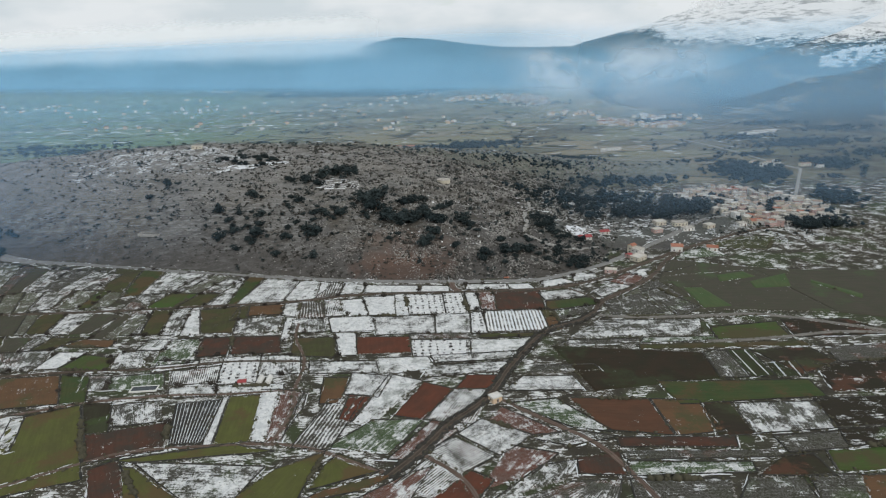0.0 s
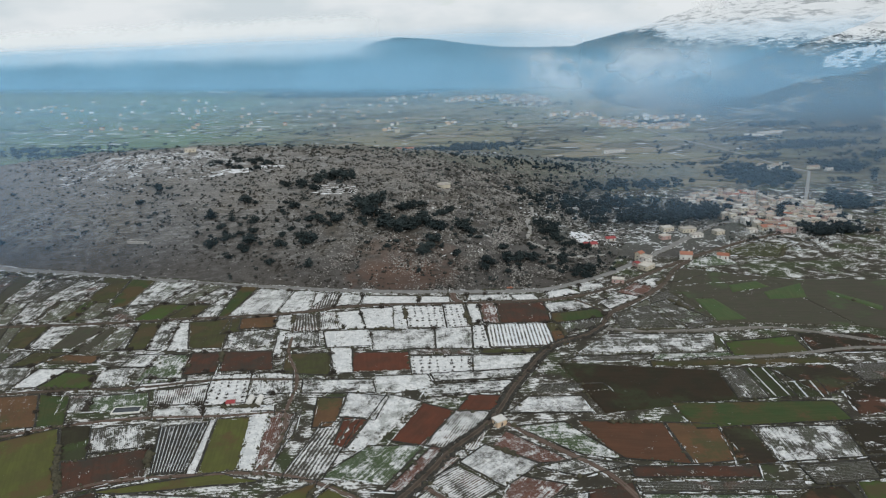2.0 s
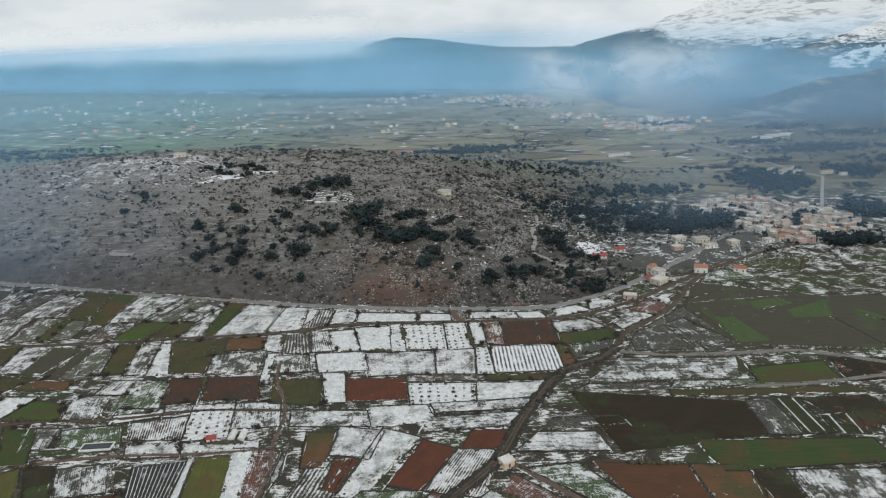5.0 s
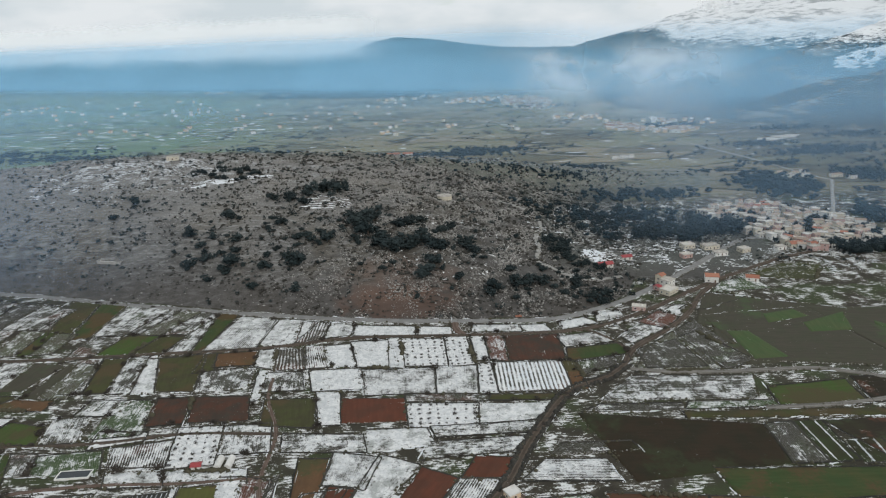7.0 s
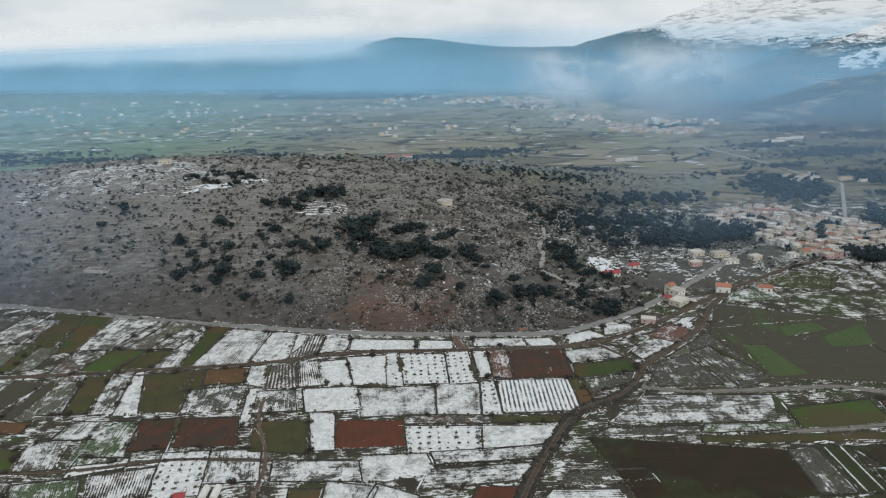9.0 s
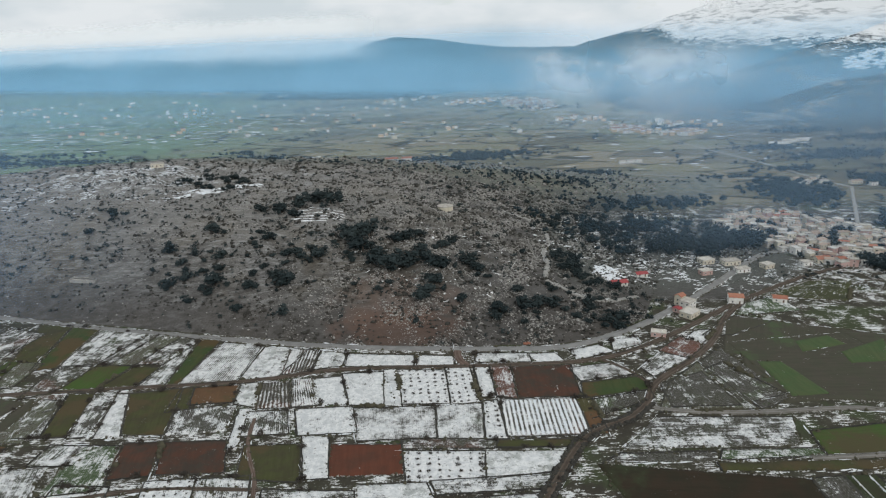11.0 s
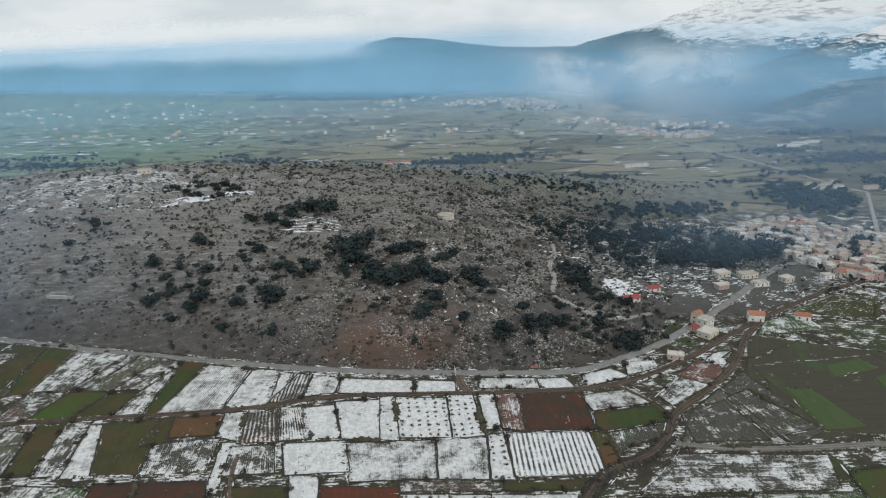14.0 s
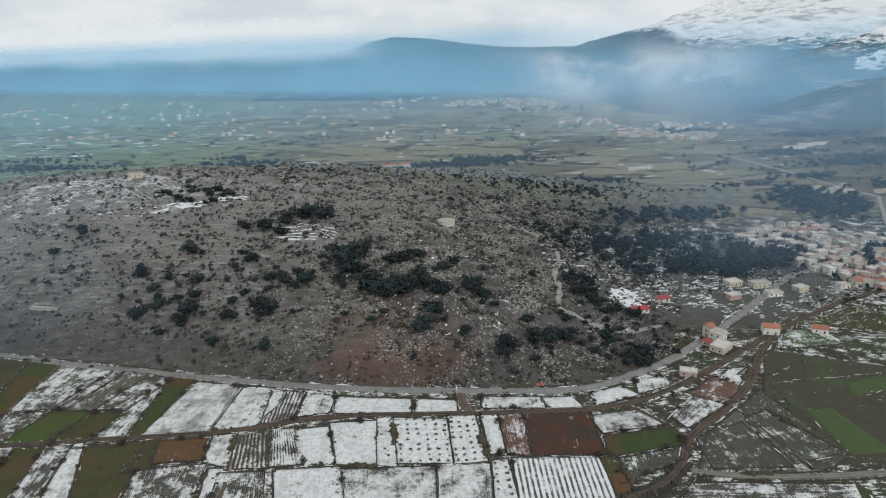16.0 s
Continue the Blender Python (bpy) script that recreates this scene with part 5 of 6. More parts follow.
# ---- houses ----
GLASS = plain_mat("dark_window", (0.02, 0.025, 0.03), (0.05, 0.055, 0.06), 3.0, 0.25)
DOOR = plain_mat("painted_door", (0.10, 0.06, 0.04), (0.16, 0.10, 0.07), 3.0, 0.6)
CONCRETE = plain_mat("weathered_concrete", (0.31, 0.285, 0.25), (0.60, 0.565, 0.51), 0.4)
WALLS = {
    "white": plain_mat("white_render", (0.56, 0.545, 0.51), (0.78, 0.765, 0.73), 0.5),
    "cream": plain_mat("cream_render", (0.50, 0.45, 0.36), (0.66, 0.61, 0.50), 0.5),
    "ochre": plain_mat("ochre_render", (0.52, 0.38, 0.24), (0.68, 0.52, 0.36), 0.5),
    "tan": plain_mat("tan_stone", (0.27, 0.24, 0.20), (0.40, 0.36, 0.31), 0.8),
    "pink": plain_mat("pink_render", (0.42, 0.28, 0.25), (0.52, 0.37, 0.34), 0.5)}
ROOFS = {
    "flat": CONCRETE,
    "pale": plain_mat("bleached_roof", (0.42, 0.40, 0.38), (0.66, 0.64, 0.61), 0.4),
    "tile": plain_mat("terracotta_tiles", (0.29, 0.115, 0.075), (0.40, 0.19, 0.13), 1.2),
    "dull": plain_mat("old_tiles", (0.27, 0.20, 0.155), (0.42, 0.34, 0.28), 1.2),
    "red": plain_mat("red_sheet_roof", (0.27, 0.045, 0.05), (0.34, 0.07, 0.07), 1.2, 0.5)}


def box(x0, y0, z0, x1, y1, z1):
    v = np.array([(x0, y0, z0), (x1, y0, z0), (x1, y1, z0), (x0, y1, z0), (x0, y0, z1), (x1, y0, z1), (x1, y1, z1), (x0, y1, z1)], float)
    return v, [(3, 2, 1, 0), (4, 5, 6, 7), (0, 1, 5, 4), (1, 2, 6, 5), (2, 3, 7, 6), (3, 0, 4, 7)]


def walls_mesh(w, d, h, gable, material):
    v, f = box(-w / 2, -d / 2, -0.6, w / 2, d / 2, h)
    v = list(v)
    if gable:
        v += [(-w / 2, 0, h + gable), (w / 2, 0, h + gable)]
        f = [q for q in f if q != (4, 5, 6, 7)] + [(4, 8, 7), (5, 6, 9)]
    return mesh("wall", v, f, material)


def roof_mesh(w, d, h, gable, material):
    if not gable:
        bits = [box(-w / 2 - 0.25, -d / 2 - 0.25, h, w / 2 + 0.25, d / 2 + 0.25, h + 0.22)]
        for a in ((-w / 2 - 0.25, -d / 2 - 0.25, w / 2 + 0.25, -d / 2), (-w / 2 - 0.25, d / 2, w / 2 + 0.25, d / 2 + 0.25), (-w / 2 - 0.25, -d / 2, -w / 2, d / 2), (w / 2, -d / 2, w / 2 + 0.25, d / 2)):
            bits.append(box(a[0], a[1], h + 0.22, a[2], a[3], h + 0.65))
        return mesh("roof", *join(bits), material)
    o, t = 0.45, 0.18
    s = gable / (d / 2)
    v, f = [], []
    for x in (-w / 2 - o, w / 2 + o):
        v += [(x, -d / 2 - o, h - o * s + t), (x, 0, h + gable + t), (x, d / 2 + o, h - o * s + t), (x, -d / 2 - o, h - o * s), (x, 0, h + gable), (x, d / 2 + o, h - o * s)]
    f = [(0, 6, 7, 1), (1, 7, 8, 2), (9, 3, 4, 10), (10, 4, 5, 11), (0, 3, 9, 6), (2, 8, 11, 5), (0, 1, 4, 3), (1, 2, 5, 4), (7, 6, 9, 10), (8, 7, 10, 11)]
    return mesh("roof", v, f, material)


PANES = {}


def pane(kind, w, h):
    """A window with a proud frame, its glass set back, or a door leaf with its case."""
    key = (kind, w, h)
    if key not in PANES:
        t = 0.12
        frame_bits = [box(-w / 2 - t, -0.09, -t, -w / 2, 0.04, h + t), box(w / 2, -0.09, -t, w / 2 + t, 0.04, h + t), box(-w / 2, -0.09, -t, w / 2, 0.04, 0), box(-w / 2, -0.09, h, w / 2, 0.04, h + t)]
        inner = box(-w / 2, -0.03, 0, w / 2, 0.05, h)
        PANES[key] = (mesh(kind, *join(frame_bits), WALLS["white"]), mesh("leaf" if kind == "door" else "pane", *inner, DOOR if kind == "door" else GLASS))
    return PANES[key]


def house(x, y, turn, w, d, h, wall, roof, gable, label, group="houses of the village", name="house", windows=True, chimney=False):
    root = new(name)
    root.location = (x, y, float(land(x, y)) + 0.1)
    root.rotation_euler = (0, 0, radians(turn))
    part("wall", walls_mesh(w, d, h, gable, WALLS[wall]), root)
    part("roof", roof_mesh(w, d, h, gable, ROOFS[roof]), root)
    floors = max(1, int(h / 2.9))
    for side, length, spin in ((-d / 2, w, 0), (d / 2, w, 180), (-w / 2, d, -90), (w / 2, d, 90)):
        if not windows and spin != 0:
            continue
        cols = max(1, int(length / 3.4))
        for fl in range(floors):
            for c in range(cols):
                off = (c + 0.5) / cols * length - length / 2
                kind = "door" if fl == 0 and spin == 0 and c == cols // 2 else "window"
                pw, ph, pz = (1.1, 2.1, 0.1) if kind == "door" else (1.1, 1.2, 1.0)
                case, inner = pane(kind, pw, ph)
                o = part(kind, case, root)
                part(inner.name.split(".")[0], inner, o)
                o.rotation_euler = (0, 0, radians(spin))
                m = Matrix.Rotation(radians(spin), 3, "Z") @ Vector((off if spin in (0, 180) else off, -abs(side), 0))
                o.location = (m.x, m.y, fl * 2.9 + pz)
    if chimney:
        part("chimney", mesh("chimney", *box(w * 0.2, -0.3, h, w * 0.2 + 0.7, 0.4, h + gable + 1.1), WALLS["white"]), root)
    return tagged(root, label, "house", group)


# houses along the road below the village
house(166, 509, 40, 12, 8.5, 3.4, "cream", "flat", 0, "large cream farmhouse with a flat roof", "houses by the road")
house(169, 521, 40, 9, 7.5, 5.9, "white", "flat", 0, "two storey cream house with flat roof", "houses by the road")
house(166, 528, 40, 6, 5, 7.2, "cream", "tile", 1.2, "narrow house with an orange tiled roof", "houses by the road")
house(160, 516, 40, 4, 5, 2.8, "pink", "red", 0.8, "small red annex beside a farmhouse", "houses by the road")
house(135, 480, -20, 9, 5, 2.9, "pink", "flat", 0, "low pink house with snowy roof", "houses by the road", chimney=True)
house(206, 529, -15, 9.5, 7.6, 5.0, "white", "tile", 1.6, "white two storey house with red tiled roof", "houses by the road", chimney=True)
house(237, 528, -20, 9, 6, 3.2, "white", "tile", 1.5, "white house with orange tiled roof", "houses by the road")
house(217, 608, 15, 11, 8, 3.4, "cream", "flat", 0, "cream flat roofed house by the grove", "houses by the road")
house(236, 605, 10, 14, 8, 3.4, "cream", "flat", 0, "long cream house beside the road", "houses by the road")
house(207, 584, 15, 9, 6, 3.2, "pink", "flat", 0, "pink flat roofed house by the road", "houses by the road")
house(238, 588, 10, 11, 6, 2.8, "white", "flat", 0, "low white shed under snow", "houses by the road")
house(262, 596, 20, 9, 7, 3.2, "cream", "flat", 0, "cream bungalow near the road bend", "houses by the road")
house(296, 600, 10, 8, 6, 3.0, "white", "flat", 0, "white house below the village", "houses by the road")
house(312, 606, 5, 11, 8, 3.6, "cream", "tile", 1.6, "cream house with orange tiled roof", "houses by the road")
house(345, 598, -10, 12, 8, 4.0, "white", "flat", 0, "pale house at the village edge", "houses by the road")
house(131, 559, 10, 12, 7, 2.6, "white", "red", 1.4, "low barn with a bright red roof", "barns by the wood")
house(155, 582, 10, 9, 6, 2.6, "white", "red", 1.2, "small barn with a bright red roof", "barns by the wood")

VILLAGE = [(272, 726), (318, 758), (366, 752), (390, 712), (410, 668), (408, 632), (380, 604), (350, 592), (318, 594), (304, 622), (291, 645), (278, 676)]


def inside(x, y, loop):
    hit = False
    for (x0, y0), (x1, y1) in zip(loop, loop[1:] + loop[:1]):
        if (y0 > y) != (y1 > y) and x < x0 + (x1 - x0) * (y - y0) / (y1 - y0):
            hit = not hit
    return hit


rng = np.random.RandomState(16)
placed = []
for _ in range(9000):
    if len(placed) >= 205:
        break
    a, b = rng.uniform(268, 412), rng.uniform(590, 762)
    if inside(a, b, VILLAGE) and waves(a, b, 30, 96) > -0.75 and all((a - p) ** 2 + (b - q) ** 2 > 58 for p, q in placed):
        placed.append((a, b))
for i, (a, b) in enumerate(placed):
    wall = ("cream", "white", "white", "cream", "white", "tan", "white", "pink")[rng.randint(8)]
    roof = ("flat", "flat", "flat", "dull", "flat", "dull", "pale", "flat", "dull", "flat", "dull", "tile")[rng.randint(12)]
    tall = (3.0, 3.4, 6.0, 5.6, 4.2)[rng.randint(5)]
    words = "%s village house with %s" % ({"cream": "cream rendered", "white": "whitewashed", "tan": "tan stone", "pink": "faded pink"}[wall], {"flat": "a flat concrete roof", "pale": "a bleached flat roof", "dull": "a dull tiled roof", "tile": "an orange tiled roof"}[roof])
    house(a, b, rng.choice((-22, 14, 20)) + rng.normal(0, 6), rng.uniform(5.2, 9.6), rng.uniform(4.8, 7.0), tall, wall, roof, 0 if roof in ("flat", "pale") else rng.uniform(0.7, 1.2), words, windows=(i % 3 == 0))

# far villages at the foot of the mountains
def far_village(cx, cy, rx, ry, n):
    """Houses too far off to tell apart singly: walls and roofs in one mesh."""
    xs, ys = scatter(cx, cy, rx, ry, n, rng)
    bits, mats = [], []
    for a, b in zip(xs, ys):
        w, d, h, turn = rng.uniform(6, 11), rng.uniform(5, 8), rng.uniform(4, 7.5), rng.uniform(-0.5, 0.5)
        tone, cap = rng.randint(3), 3 + rng.randint(3)
        for (v, f), m in ((box(-w, -d, -2, w, d, h), tone), (box(-w - 0.4, -d - 0.4, h, w + 0.4, d + 0.4, h + 0.5), cap)):
            v = v * (0.5, 0.5, 1.0)
            c, q = math.cos(turn), math.sin(turn)
            bits.append((np.stack([v[:, 0] * c - v[:, 1] * q + a, v[:, 0] * q + v[:, 1] * c + b, v[:, 2] + float(land(a, b))], 1), f))
            mats += [m] * len(f)
    me = mesh("far_village", *join(bits), [WALLS["cream"], WALLS["white"], WALLS["ochre"], ROOFS["pale"], ROOFS["dull"], ROOFS["tile"]], face_mats=mats)
    tagged(new("far_village", me), "distant village of pale houses below the mountains", "village", kind="stuff")


for spread in ((392, 1415, 38, 60, 55), (465, 1370, 60, 45, 50), (268, 1990, 80, 130, 150), (130, 2090, 110, 70, 50), (-560, 2680, 90, 30, 30), (-960, 2940, 60, 25, 16), (-100, 2330, 120, 90, 22), (545, 1500, 90, 60, 18), (330, 1640, 60, 60, 14), (-500, 1900, 520, 420, 60), (150, 1500, 380, 160, 18), (-1300, 2300, 500, 350, 40)):
    far_village(*spread)
# farmhouses where the straight road meets the valley road
for a, b, t, w, tone in ((462, 893, 10, 9, "white"), (474, 905, 15, 8, "cream"), (482, 892, -8, 10, "white"), (455, 910, 5, 8, "cream"), (491, 915, 12, 9, "white"), (516, 884, 6, 15, "cream"), (530, 872, 10, 9, "white"), (447, 884, 20, 8, "white")):
    house(a, b, t, w, 6.5, 3.8, tone, "flat" if tone == "white" else "dull", 0 if tone == "white" else 1.2, "%s farmhouse at the valley road junction" % ("whitewashed" if tone == "white" else "cream rendered"), "houses at the junction", "house", False)
# long sheds on the valley floor
for a, b, w, t in ((276, 1062, 9, 4), (290, 1068, 13, 4), (303, 1070, 8, 4), (585, 1199, 34, -4), (612, 1215, 24, -4), (640, 1225, 20, -4), (-75, 1095, 20, 5), (-52, 1105, 16, 5)):
    house(a, b, t, w, 7, 4.0, "white", "tile" if a < 0 else "flat", 2.0 if a < 0 else 0, "long red roofed building in the valley" if a < 0 else "long white farm shed on the plain", "sheds of the valley", "shed", False)

# ---- single things ----
def water_tank():
    """A round concrete reservoir with a low dome on the hilltop."""
    root = new("reservoir")
    root.location = (3, 684, float(land(3, 684)) - 0.3)
    k = 28
    ring = [(math.cos(i * 6.2832 / k), math.sin(i * 6.2832 / k)) for i in range(k)]
    v = [(c * 7.2, s * 7.2, 0) for c, s in ring] + [(c * 7.2, s * 7.2, 4.0) for c, s in ring]
    part("wall", mesh("wall", v, [(i, (i + 1) % k, k + (i + 1) % k, k + i) for i in range(k)], WALLS["cream"], shade=True), root)
    v = [(c * 7.5, s * 7.5, 4.0) for c, s in ring] + [(c * 7.5, s * 7.5, 4.35) for c, s in ring] + [(0, 0, 4.9)]
    part("roof", mesh("roof", v, [(i, (i + 1) % k, k + (i + 1) % k, k + i) for i in range(k)] + [(k + i, k + (i + 1) % k, 2 * k) for i in range(k)], CONCRETE), root)
    part("hatch", mesh("hatch", *box(-0.7, -0.7, 4.7, 0.7, 0.7, 5.3), CONCRETE), root)
    tagged(root, "round pale concrete reservoir on the hilltop", "reservoir")


def ruin():
    """Low remains of a long stone building on a levelled bank."""
    root = new("ruin")
    root.location, root.rotation_euler = (-268, 558, float(land(-268, 558)) + 0.2), (0, 0, radians(-10))
    for name, b in (("wall", (-10, -2.6, -1.5, 10, -2.0, 0.9)), ("wall", (-10, 2.0, -1.5, 10, 2.6, 1.6)), ("wall", (-10.6, -2.6, -1.5, -10, 2.6, 1.3)), ("wall", (10, -2.6, -1.5, 10.6, 2.6, 1.1)), ("slab", (-10, -2.0, -1.0, 10, 2.0, 0.15))):
        part(name, mesh(name, *box(*b), ROCK if name == "wall" else CONCRETE), root)
    tagged(root, "low stone ruin on the bare hillside", "ruin")


def basin():
    """A rectangular irrigation basin with a pale rim and dark water."""
    root = new("irrigation_basin")
    root.location, root.rotation_euler = (-171, 317, 0.3), (0, 0, radians(3))
    w, d, t = 7.5, 3.0, 0.55
    part("rim", mesh("rim", *join([box(-w, -d, -0.5, w, -d + t, 0.5), box(-w, d - t, -0.5, w, d, 0.5), box(-w, -d + t, -0.5, -w + t, d - t, 0.5), box(w - t, -d + t, -0.5, w, d - t, 0.5)]), WALLS["white"]), root)
    part("water", mesh("water", *box(-w + t, -d + t, -0.4, w - t, d - t, 0.35), GLASS), root)
    tagged(root, "concrete irrigation basin with a white rim", "basin")


water_tank()
ruin()
basin()
house(-292, 766, 8, 12, 6, 3.4, "cream", "flat", 0, "cream building on the hill crest", "buildings of the hill", "hill_building")
house(-116, 319, 5, 4.2, 3.2, 2.3, "white", "red", 0.7, "small farm shed with red roof", "sheds of the fields", "shed")
house(25, 293, 30, 5.6, 4.6, 2.9, "ochre", "pale", 0, "small cream hut at the track junction", "sheds of the fields", "shed")


def polytunnel(x, y, turn):
    """A small plastic-covered hoop tunnel."""
    root = new("polytunnel")
    root.location, root.rotation_euler = (x, y, 0.25), (0, 0, radians(turn))
    k, n = 9, 5
    v = [(math.cos(math.pi * i / (k - 1)) * 1.7, j * 2.0 - 4, math.sin(math.pi * i / (k - 1)) * 1.9) for j in range(n) for i in range(k)]
    part("cover", mesh("cover", v, grid_faces(k, n), WALLS["white"], shade=True), root)
    part("end", mesh("end", [v[i] for i in range(k)], [tuple(range(k))], WALLS["white"]), root)
    tagged(root, "small pale plastic tunnel among plots", "greenhouse", "tunnels of the plots")


polytunnel(-107, 322, 0)
polytunnel(-102, 322, 0)

def car(x, y, turn, paint):
    """A small pickup: body, cabin with windows, wheels with rims."""
    root = new("pickup")
    root.location, root.rotation_euler = (x, y, float(land(x, y)) + 0.62), (0, 0, radians(turn))
    part("body", mesh("body", *join([box(-2.2, -0.85, 0.35, 2.2, 0.85, 0.75), box(-2.2, -0.85, 0.75, -2.1, 0.85, 1.1), box(-2.1, -0.85, 0.75, 0.2, -0.78, 1.1), box(-2.1, 0.78, 0.75, 0.2, 0.85, 1.1), box(1.0, -0.8, 0.75, 2.15, 0.8, 1.05)]), paint), root)
    cabin, faces = box(0.2, -0.8, 0.75, 1.4, 0.8, 1.55)
    cabin[4:, 1] *= 0.85
    cabin[5:7, 0] -= 0.35
    part("cabin", mesh("cabin", cabin, faces, paint), root)
    part("windscreen", mesh("windscreen", [(1.38, -0.66, 0.9), (1.38, 0.66, 0.9), (1.12, 0.6, 1.5), (1.12, -0.6, 1.5)], [(0, 1, 2, 3)], GLASS), root)
    for wx in (-1.4, 1.4):
        for wy in (-0.85, 0.85):
            ring = [(math.cos(i * 0.524) * 0.34, 0.0, math.sin(i * 0.524) * 0.34) for i in range(12)]
            v = [(p[0], -0.1, p[2]) for p in ring] + [(p[0], 0.1, p[2]) for p in ring]
            wheel = part("wheel", mesh("wheel", v, [(i, (i + 1) % 12, 12 + (i + 1) % 12, 12 + i) for i in range(12)] + [tuple(range(11, -1, -1)), tuple(range(12, 24))], SCRUB), root, (wx, wy, 0.34))
            part("rim", mesh("rim", [(p[0] * 0.55, (0.11 if wy > 0 else -0.11), p[2] * 0.55) for p in ring], [tuple(range(12))], CONCRETE), wheel)
    tagged(root, "small red pickup parked beside the road", "car")


car(50, 472.8, 4, ROOFS["tile"])

# ---- low cloud hanging on the mountains ----
def cloud_material(name, tint, dense, size):
    """Drifting droplets: dense in the middle, torn and thin towards the rim (object space, unit size)."""
    k = Nodes(name, 1.0)
    co = k.n.new("ShaderNodeTexCoord").outputs["Object"]
    rnd = k.n.new("ShaderNodeObjectInfo").outputs["Random"]
    sep = k.put("ShaderNodeSeparateXYZ", Vector=co)
    seed = k.put("ShaderNodeCombineXYZ", X=sep.outputs[0], Y=k.math("MULTIPLY", rnd, 9.0), Z=sep.outputs[2]).outputs[0]
    n = k.noise(size, 5, 0.55, seed)
    r = k.math("SQRT", k.math("ADD", k.math("POWER", k.math("ABSOLUTE", sep.outputs[0]), 2.0), k.math("POWER", k.math("ABSOLUTE", sep.outputs[2]), 2.0)))
    body = k.math("SUBTRACT", k.math("ADD", 0.66, k.math("MULTIPLY", k.math("SUBTRACT", n, 0.5), 0.8)), r)
    fall = k.step(body, 0.0, 0.75)
    diff = k.put("ShaderNodeBsdfDiffuse", Color=(*tint, 1))
    trans = k.put("ShaderNodeBsdfTranslucent", Color=(*tint, 1))
    both = k.n.new("ShaderNodeMixShader")
    k.l.new(diff.outputs[0], both.inputs[1]), k.l.new(trans.outputs[0], both.inputs[2])
    clear = k.n.new("ShaderNodeBsdfTransparent")
    m = k.n.new("ShaderNodeMixShader")
    k.feed(m.inputs[0], k.math("MULTIPLY", fall, dense))
    k.l.new(clear.outputs[0], m.inputs[1]), k.l.new(both.outputs[0], m.inputs[2])
    k.l.new(m.outputs[0], k.n["Material Output"].inputs["Surface"])
    return k.mat


def cloud(x, y, z, rx, ry, rz, label, material, layers=3):
    """A bank of cloud made of bowed, lumpy layers one behind the other."""
    root = new("low_cloud")
    root.location = (x, y, z)
    root.scale = (rx, ry, rz)
    for i in range(layers):
        nr, na = 8, 36
        a, r = np.meshgrid(np.linspace(0, 6.2832, na), np.linspace(0, 1, nr))
        rim = 1 + 0.12 * waves(a * 3, a * 0 + i, 4.0, 60 + i)
        px, pz = np.cos(a) * r * rim, np.sin(a) * r * rim
        py = (i - 0.5 * (layers - 1)) * 2 / max(1, layers - 1) - 0.5 * (1 - r ** 2) + 0.1 * waves(px, pz, 0.9, 70 + i)
        part("layer", mesh("layer", np.stack([px.ravel(), py.ravel(), pz.ravel()], 1), grid_faces(na, nr), material, shade=True), root)
    return tagged(root, label, "cloud", "low clouds")


CUMULUS = cloud_material("cumulus", (0.97, 0.97, 0.97), 0.85, 2.6)
cloud(1190, 2960, 305, 95, 40, 55, "bright white cloud puff on the summit ridge", CUMULUS, 2)


# ---- winter haze: thin upright tinted sheets across the valley stand in for it, denser with distance ----
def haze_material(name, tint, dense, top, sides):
    """Haze put into a sheet's colour: clear at the ground line, full at some height, fading out at the top."""
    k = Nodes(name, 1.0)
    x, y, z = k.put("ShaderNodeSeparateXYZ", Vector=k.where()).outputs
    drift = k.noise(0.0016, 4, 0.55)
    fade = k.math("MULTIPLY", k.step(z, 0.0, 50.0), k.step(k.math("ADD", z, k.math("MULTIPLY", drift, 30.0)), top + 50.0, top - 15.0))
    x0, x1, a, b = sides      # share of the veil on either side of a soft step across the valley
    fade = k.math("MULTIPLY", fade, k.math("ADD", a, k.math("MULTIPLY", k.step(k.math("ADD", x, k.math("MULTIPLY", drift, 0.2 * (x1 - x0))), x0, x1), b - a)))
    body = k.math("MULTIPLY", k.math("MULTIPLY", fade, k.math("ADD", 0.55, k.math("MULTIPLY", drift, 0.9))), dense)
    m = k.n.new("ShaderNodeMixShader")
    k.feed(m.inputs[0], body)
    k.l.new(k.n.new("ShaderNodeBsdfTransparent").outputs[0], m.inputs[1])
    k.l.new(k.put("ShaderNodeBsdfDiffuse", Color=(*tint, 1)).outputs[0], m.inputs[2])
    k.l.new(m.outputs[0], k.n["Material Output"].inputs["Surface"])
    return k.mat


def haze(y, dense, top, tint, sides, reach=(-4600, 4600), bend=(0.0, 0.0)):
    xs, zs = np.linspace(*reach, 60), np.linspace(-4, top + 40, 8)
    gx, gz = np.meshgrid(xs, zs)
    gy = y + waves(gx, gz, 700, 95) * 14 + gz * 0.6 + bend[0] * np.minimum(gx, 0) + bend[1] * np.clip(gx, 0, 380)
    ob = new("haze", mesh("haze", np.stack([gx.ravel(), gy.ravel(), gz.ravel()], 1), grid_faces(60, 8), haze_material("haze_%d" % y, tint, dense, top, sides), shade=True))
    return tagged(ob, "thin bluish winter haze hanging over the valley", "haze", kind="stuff")


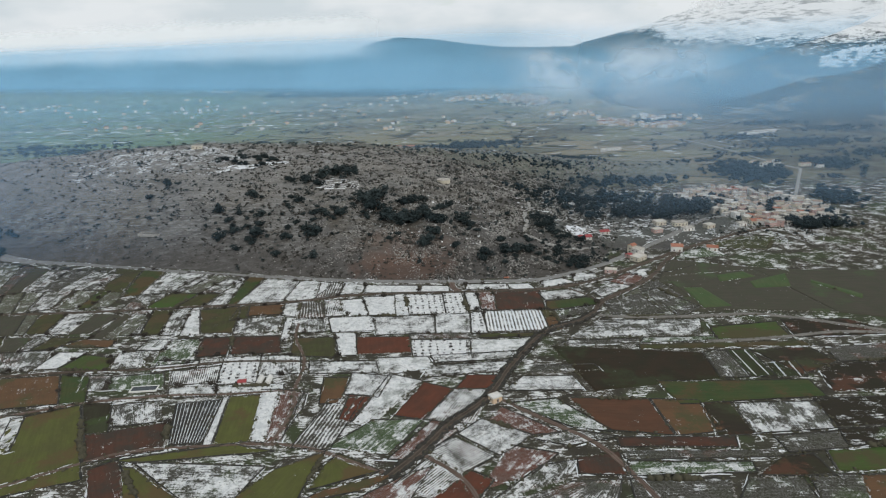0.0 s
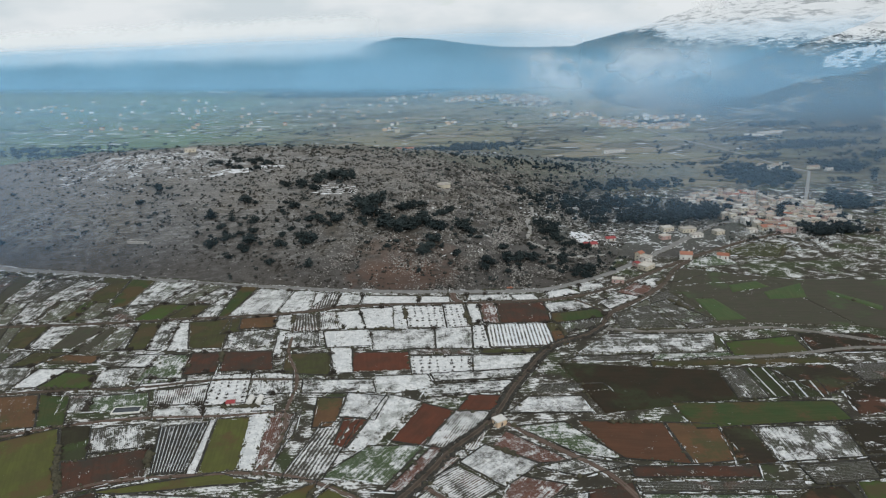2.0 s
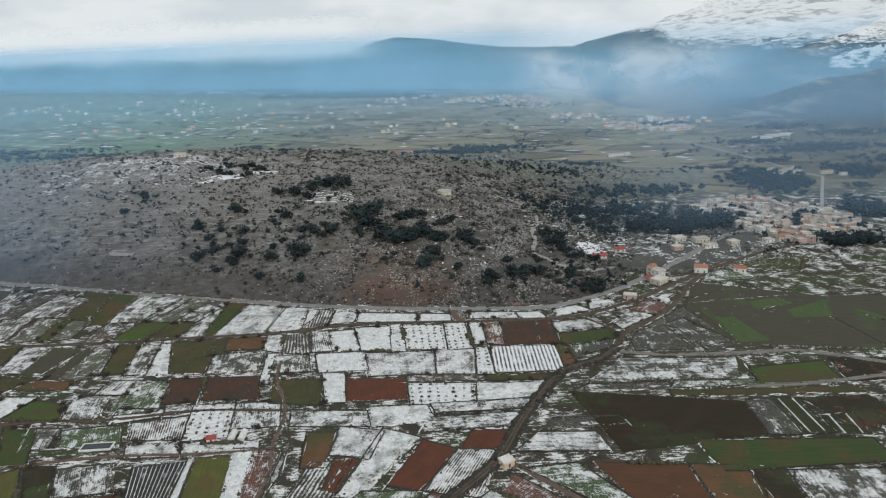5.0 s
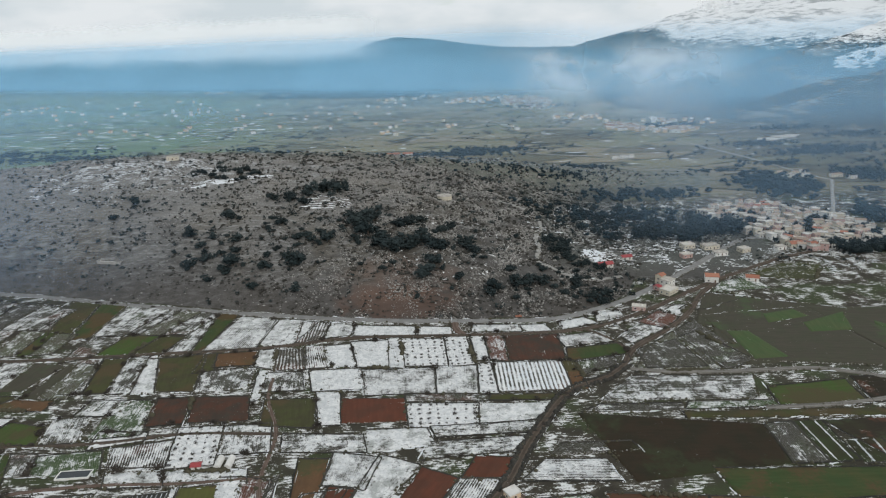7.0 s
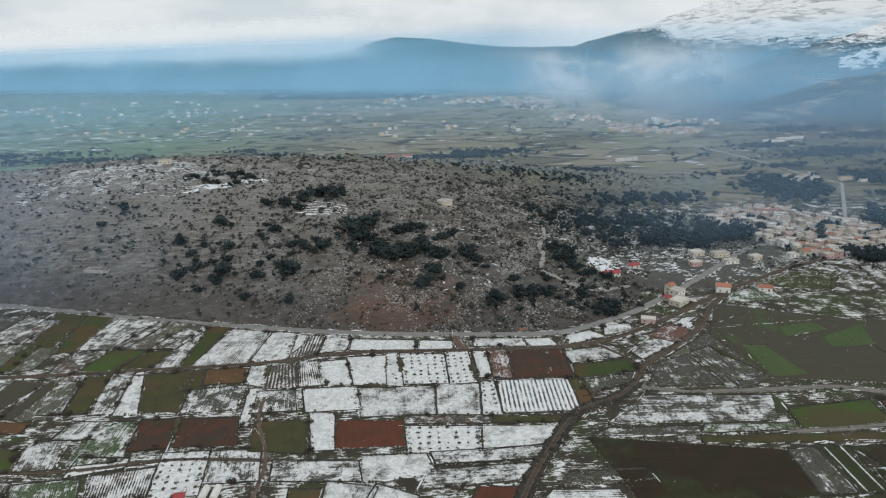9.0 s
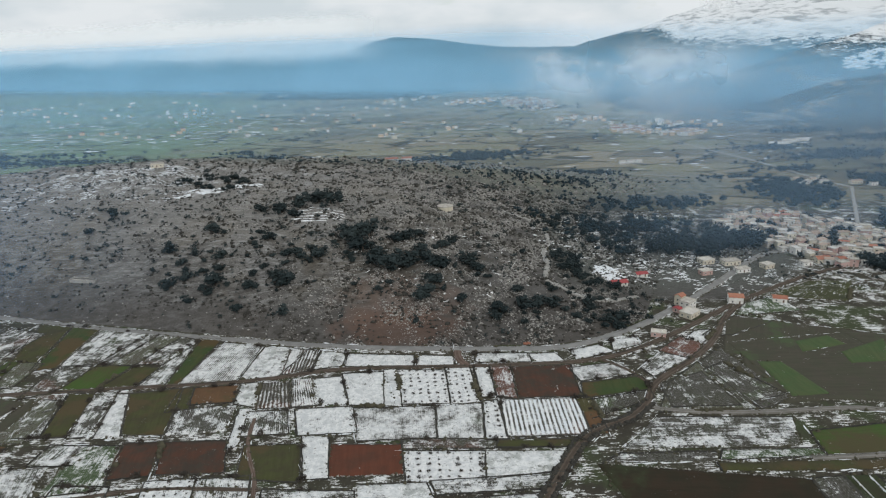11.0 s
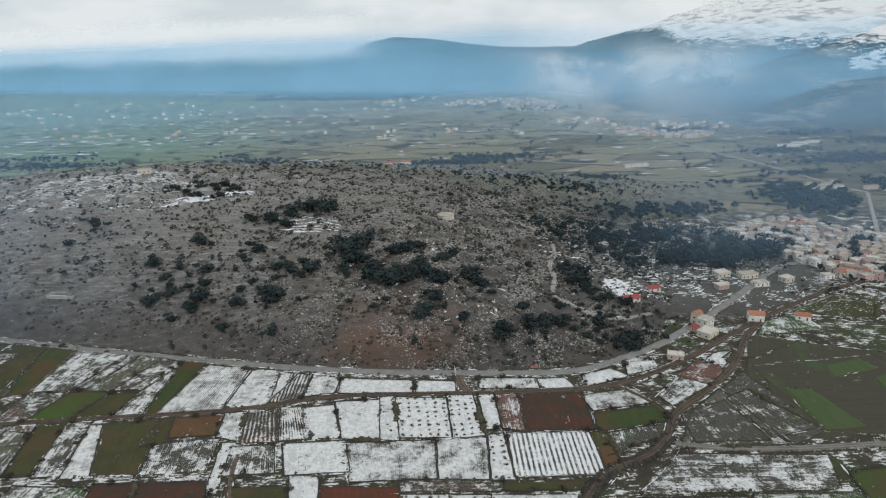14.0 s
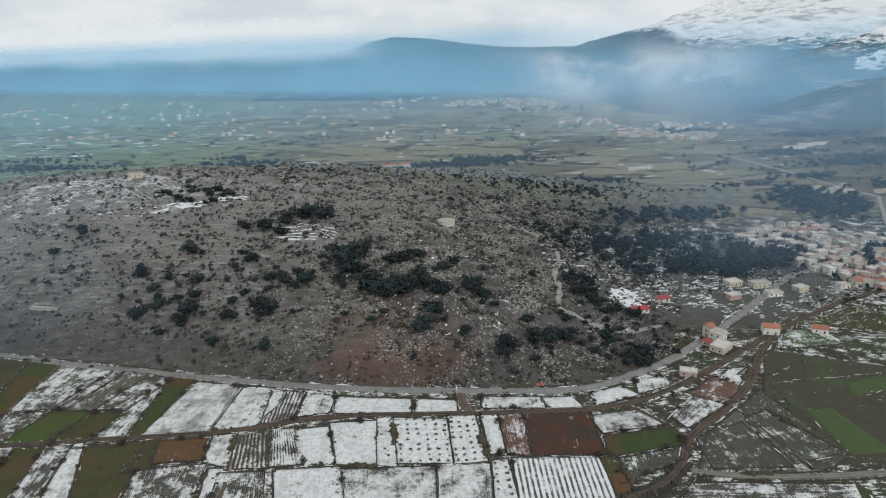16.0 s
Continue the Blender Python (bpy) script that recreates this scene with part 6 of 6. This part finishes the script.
# the blue of far air is painted into these tints
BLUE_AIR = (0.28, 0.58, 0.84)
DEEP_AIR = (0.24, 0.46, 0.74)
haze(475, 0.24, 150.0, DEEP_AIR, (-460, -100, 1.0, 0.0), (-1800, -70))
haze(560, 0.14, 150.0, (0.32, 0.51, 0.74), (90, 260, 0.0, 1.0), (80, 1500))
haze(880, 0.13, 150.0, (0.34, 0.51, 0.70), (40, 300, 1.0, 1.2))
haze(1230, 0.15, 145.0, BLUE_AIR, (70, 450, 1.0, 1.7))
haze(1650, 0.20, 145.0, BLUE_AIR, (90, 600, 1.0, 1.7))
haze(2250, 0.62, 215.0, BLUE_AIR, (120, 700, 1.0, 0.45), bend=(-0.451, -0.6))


def mist(y, x0, x1, z0, z1, dense, size, label):
    """A torn patch of drifting mist, leaning back, with no hard rim."""
    k = Nodes("drifting_mist", 1.0)
    x, yy, z = k.put("ShaderNodeSeparateXYZ", Vector=k.where()).outputs
    n = k.noise(size, 5, 0.55, squash=(1.0, 1.0, 1.5))
    w, h = (x1 - x0) * 0.35, (z1 - z0) * 0.4
    across = k.math("MULTIPLY", k.step(x, x0, x0 + w), k.step(x, x1, x1 - w))
    up = k.math("MULTIPLY", k.step(z, z0, z0 + h), k.step(z, z1, z1 - h))
    body = k.math("MULTIPLY", k.math("MULTIPLY", across, up), k.step(n, 0.36, 0.66))
    m = k.n.new("ShaderNodeMixShader")
    k.feed(m.inputs[0], k.math("MULTIPLY", body, dense))
    k.l.new(k.n.new("ShaderNodeBsdfTransparent").outputs[0], m.inputs[1])
    k.l.new(k.put("ShaderNodeBsdfDiffuse", Color=(0.74, 0.78, 0.82, 1)).outputs[0], m.inputs[2])
    k.l.new(m.outputs[0], k.n["Material Output"].inputs["Surface"])
    gx, gz = np.meshgrid(np.linspace(x0, x1, 30), np.linspace(z0, z1, 8))
    gy = y + (gz - z0) * 0.7 + waves(gx, gz, 200, 94) * 6
    ob = new("mist", mesh("mist", np.stack([gx.ravel(), gy.ravel(), gz.ravel()], 1), grid_faces(30, 8), k.mat, shade=True))
    return tagged(ob, label, "mist", kind="stuff")


mist(1500, 60, 760, 40, 190, 0.62, 0.006, "grey mist drifting along the mountain foot")
mist(1150, 120, 520, 20, 125, 0.22, 0.008, "thin mist over the meadows behind the village")


def cloud_bank(label, x0, x1, y, slope, z0, z1, seed):
    """A soft bank of cloud lying on a ridge, leaning back, torn along its lower edge."""
    k = Nodes("ridge_cloud", 1.0)
    x, yy, z = k.put("ShaderNodeSeparateXYZ", Vector=k.where()).outputs
    n = k.noise(0.0042, 6, 0.6, squash=(1.0, 1.0, 1.6))
    edge = k.math("ADD", z, k.math("MULTIPLY", k.math("SUBTRACT", n, 0.5), 90.0))
    body = k.math("MULTIPLY", k.step(edge, z0 + 8.0, z0 + 60.0), k.step(edge, z1, z1 - 60.0))
    ends = k.math("MULTIPLY", k.step(x, x0, x0 + 300.0), k.step(x, x1, x1 - 300.0))
    m = k.n.new("ShaderNodeMixShader")
    k.feed(m.inputs[0], k.math("MULTIPLY", k.math("MULTIPLY", body, ends), 0.92))
    k.l.new(k.n.new("ShaderNodeBsdfTransparent").outputs[0], m.inputs[1])
    k.l.new(k.put("ShaderNodeBsdfDiffuse", Color=(0.86, 0.88, 0.89, 1)).outputs[0], m.inputs[2])
    k.l.new(m.outputs[0], k.n["Material Output"].inputs["Surface"])
    gx, gz = np.meshgrid(np.linspace(x0, x1, 40), np.linspace(z0 - 20, z1 + 20, 10))
    gy = y + slope * gx + (gz - z0) * 1.0 + waves(gx, gz, 500, seed) * 12
    ob = new("cloud_bank", mesh("cloud_bank", np.stack([gx.ravel(), gy.ravel(), gz.ravel()], 1), grid_faces(40, 10), k.mat, shade=True))
    return tagged(ob, label, "cloud", kind="stuff")


cloud_bank("pale cloud bank lying on the far ridge", -4000, -120, 2400, -0.451, 100.0, 330.0, 97)


# ---- balks: narrow dark ditches with matted grass on the borders of the parcels ----
def balk(a, b, owner, rng):
    run = np.linalg.norm(b - a)
    way = (b - a) / run
    side = np.array((way[1], -way[0]))
    n = int(run / 2.5) + 2
    t = np.linspace(0, 1, n)
    mid = a + (b - a) * t[:, None] + side * (waves(t * run, t * 0 + a[0], 14, 64) * 0.25)[:, None]
    wide = 0.30 + 0.32 * rng.uniform(0, 1, n) * rng.choice((0.5, 1.0, 1.6))
    rows = [np.c_[mid + side * (f * wide)[:, None], np.full(n, h)] for f, h in ((-1, 0.2), (-0.35, 0.56), (0.35, 0.58), (1, 0.2))]
    part("balk", mesh("balk", np.concatenate(rows), grid_faces(n, 4), SCRUB), owner, label="narrow dark grassy balk")


rng = np.random.RandomState(21)
for a, b, kind, owner in BORDERS:
    if kind not in ("strip", "taupe", "umber") and np.linalg.norm(b - a) > 6 and rng.uniform() > 0.25:
        balk(a, b, owner, rng)
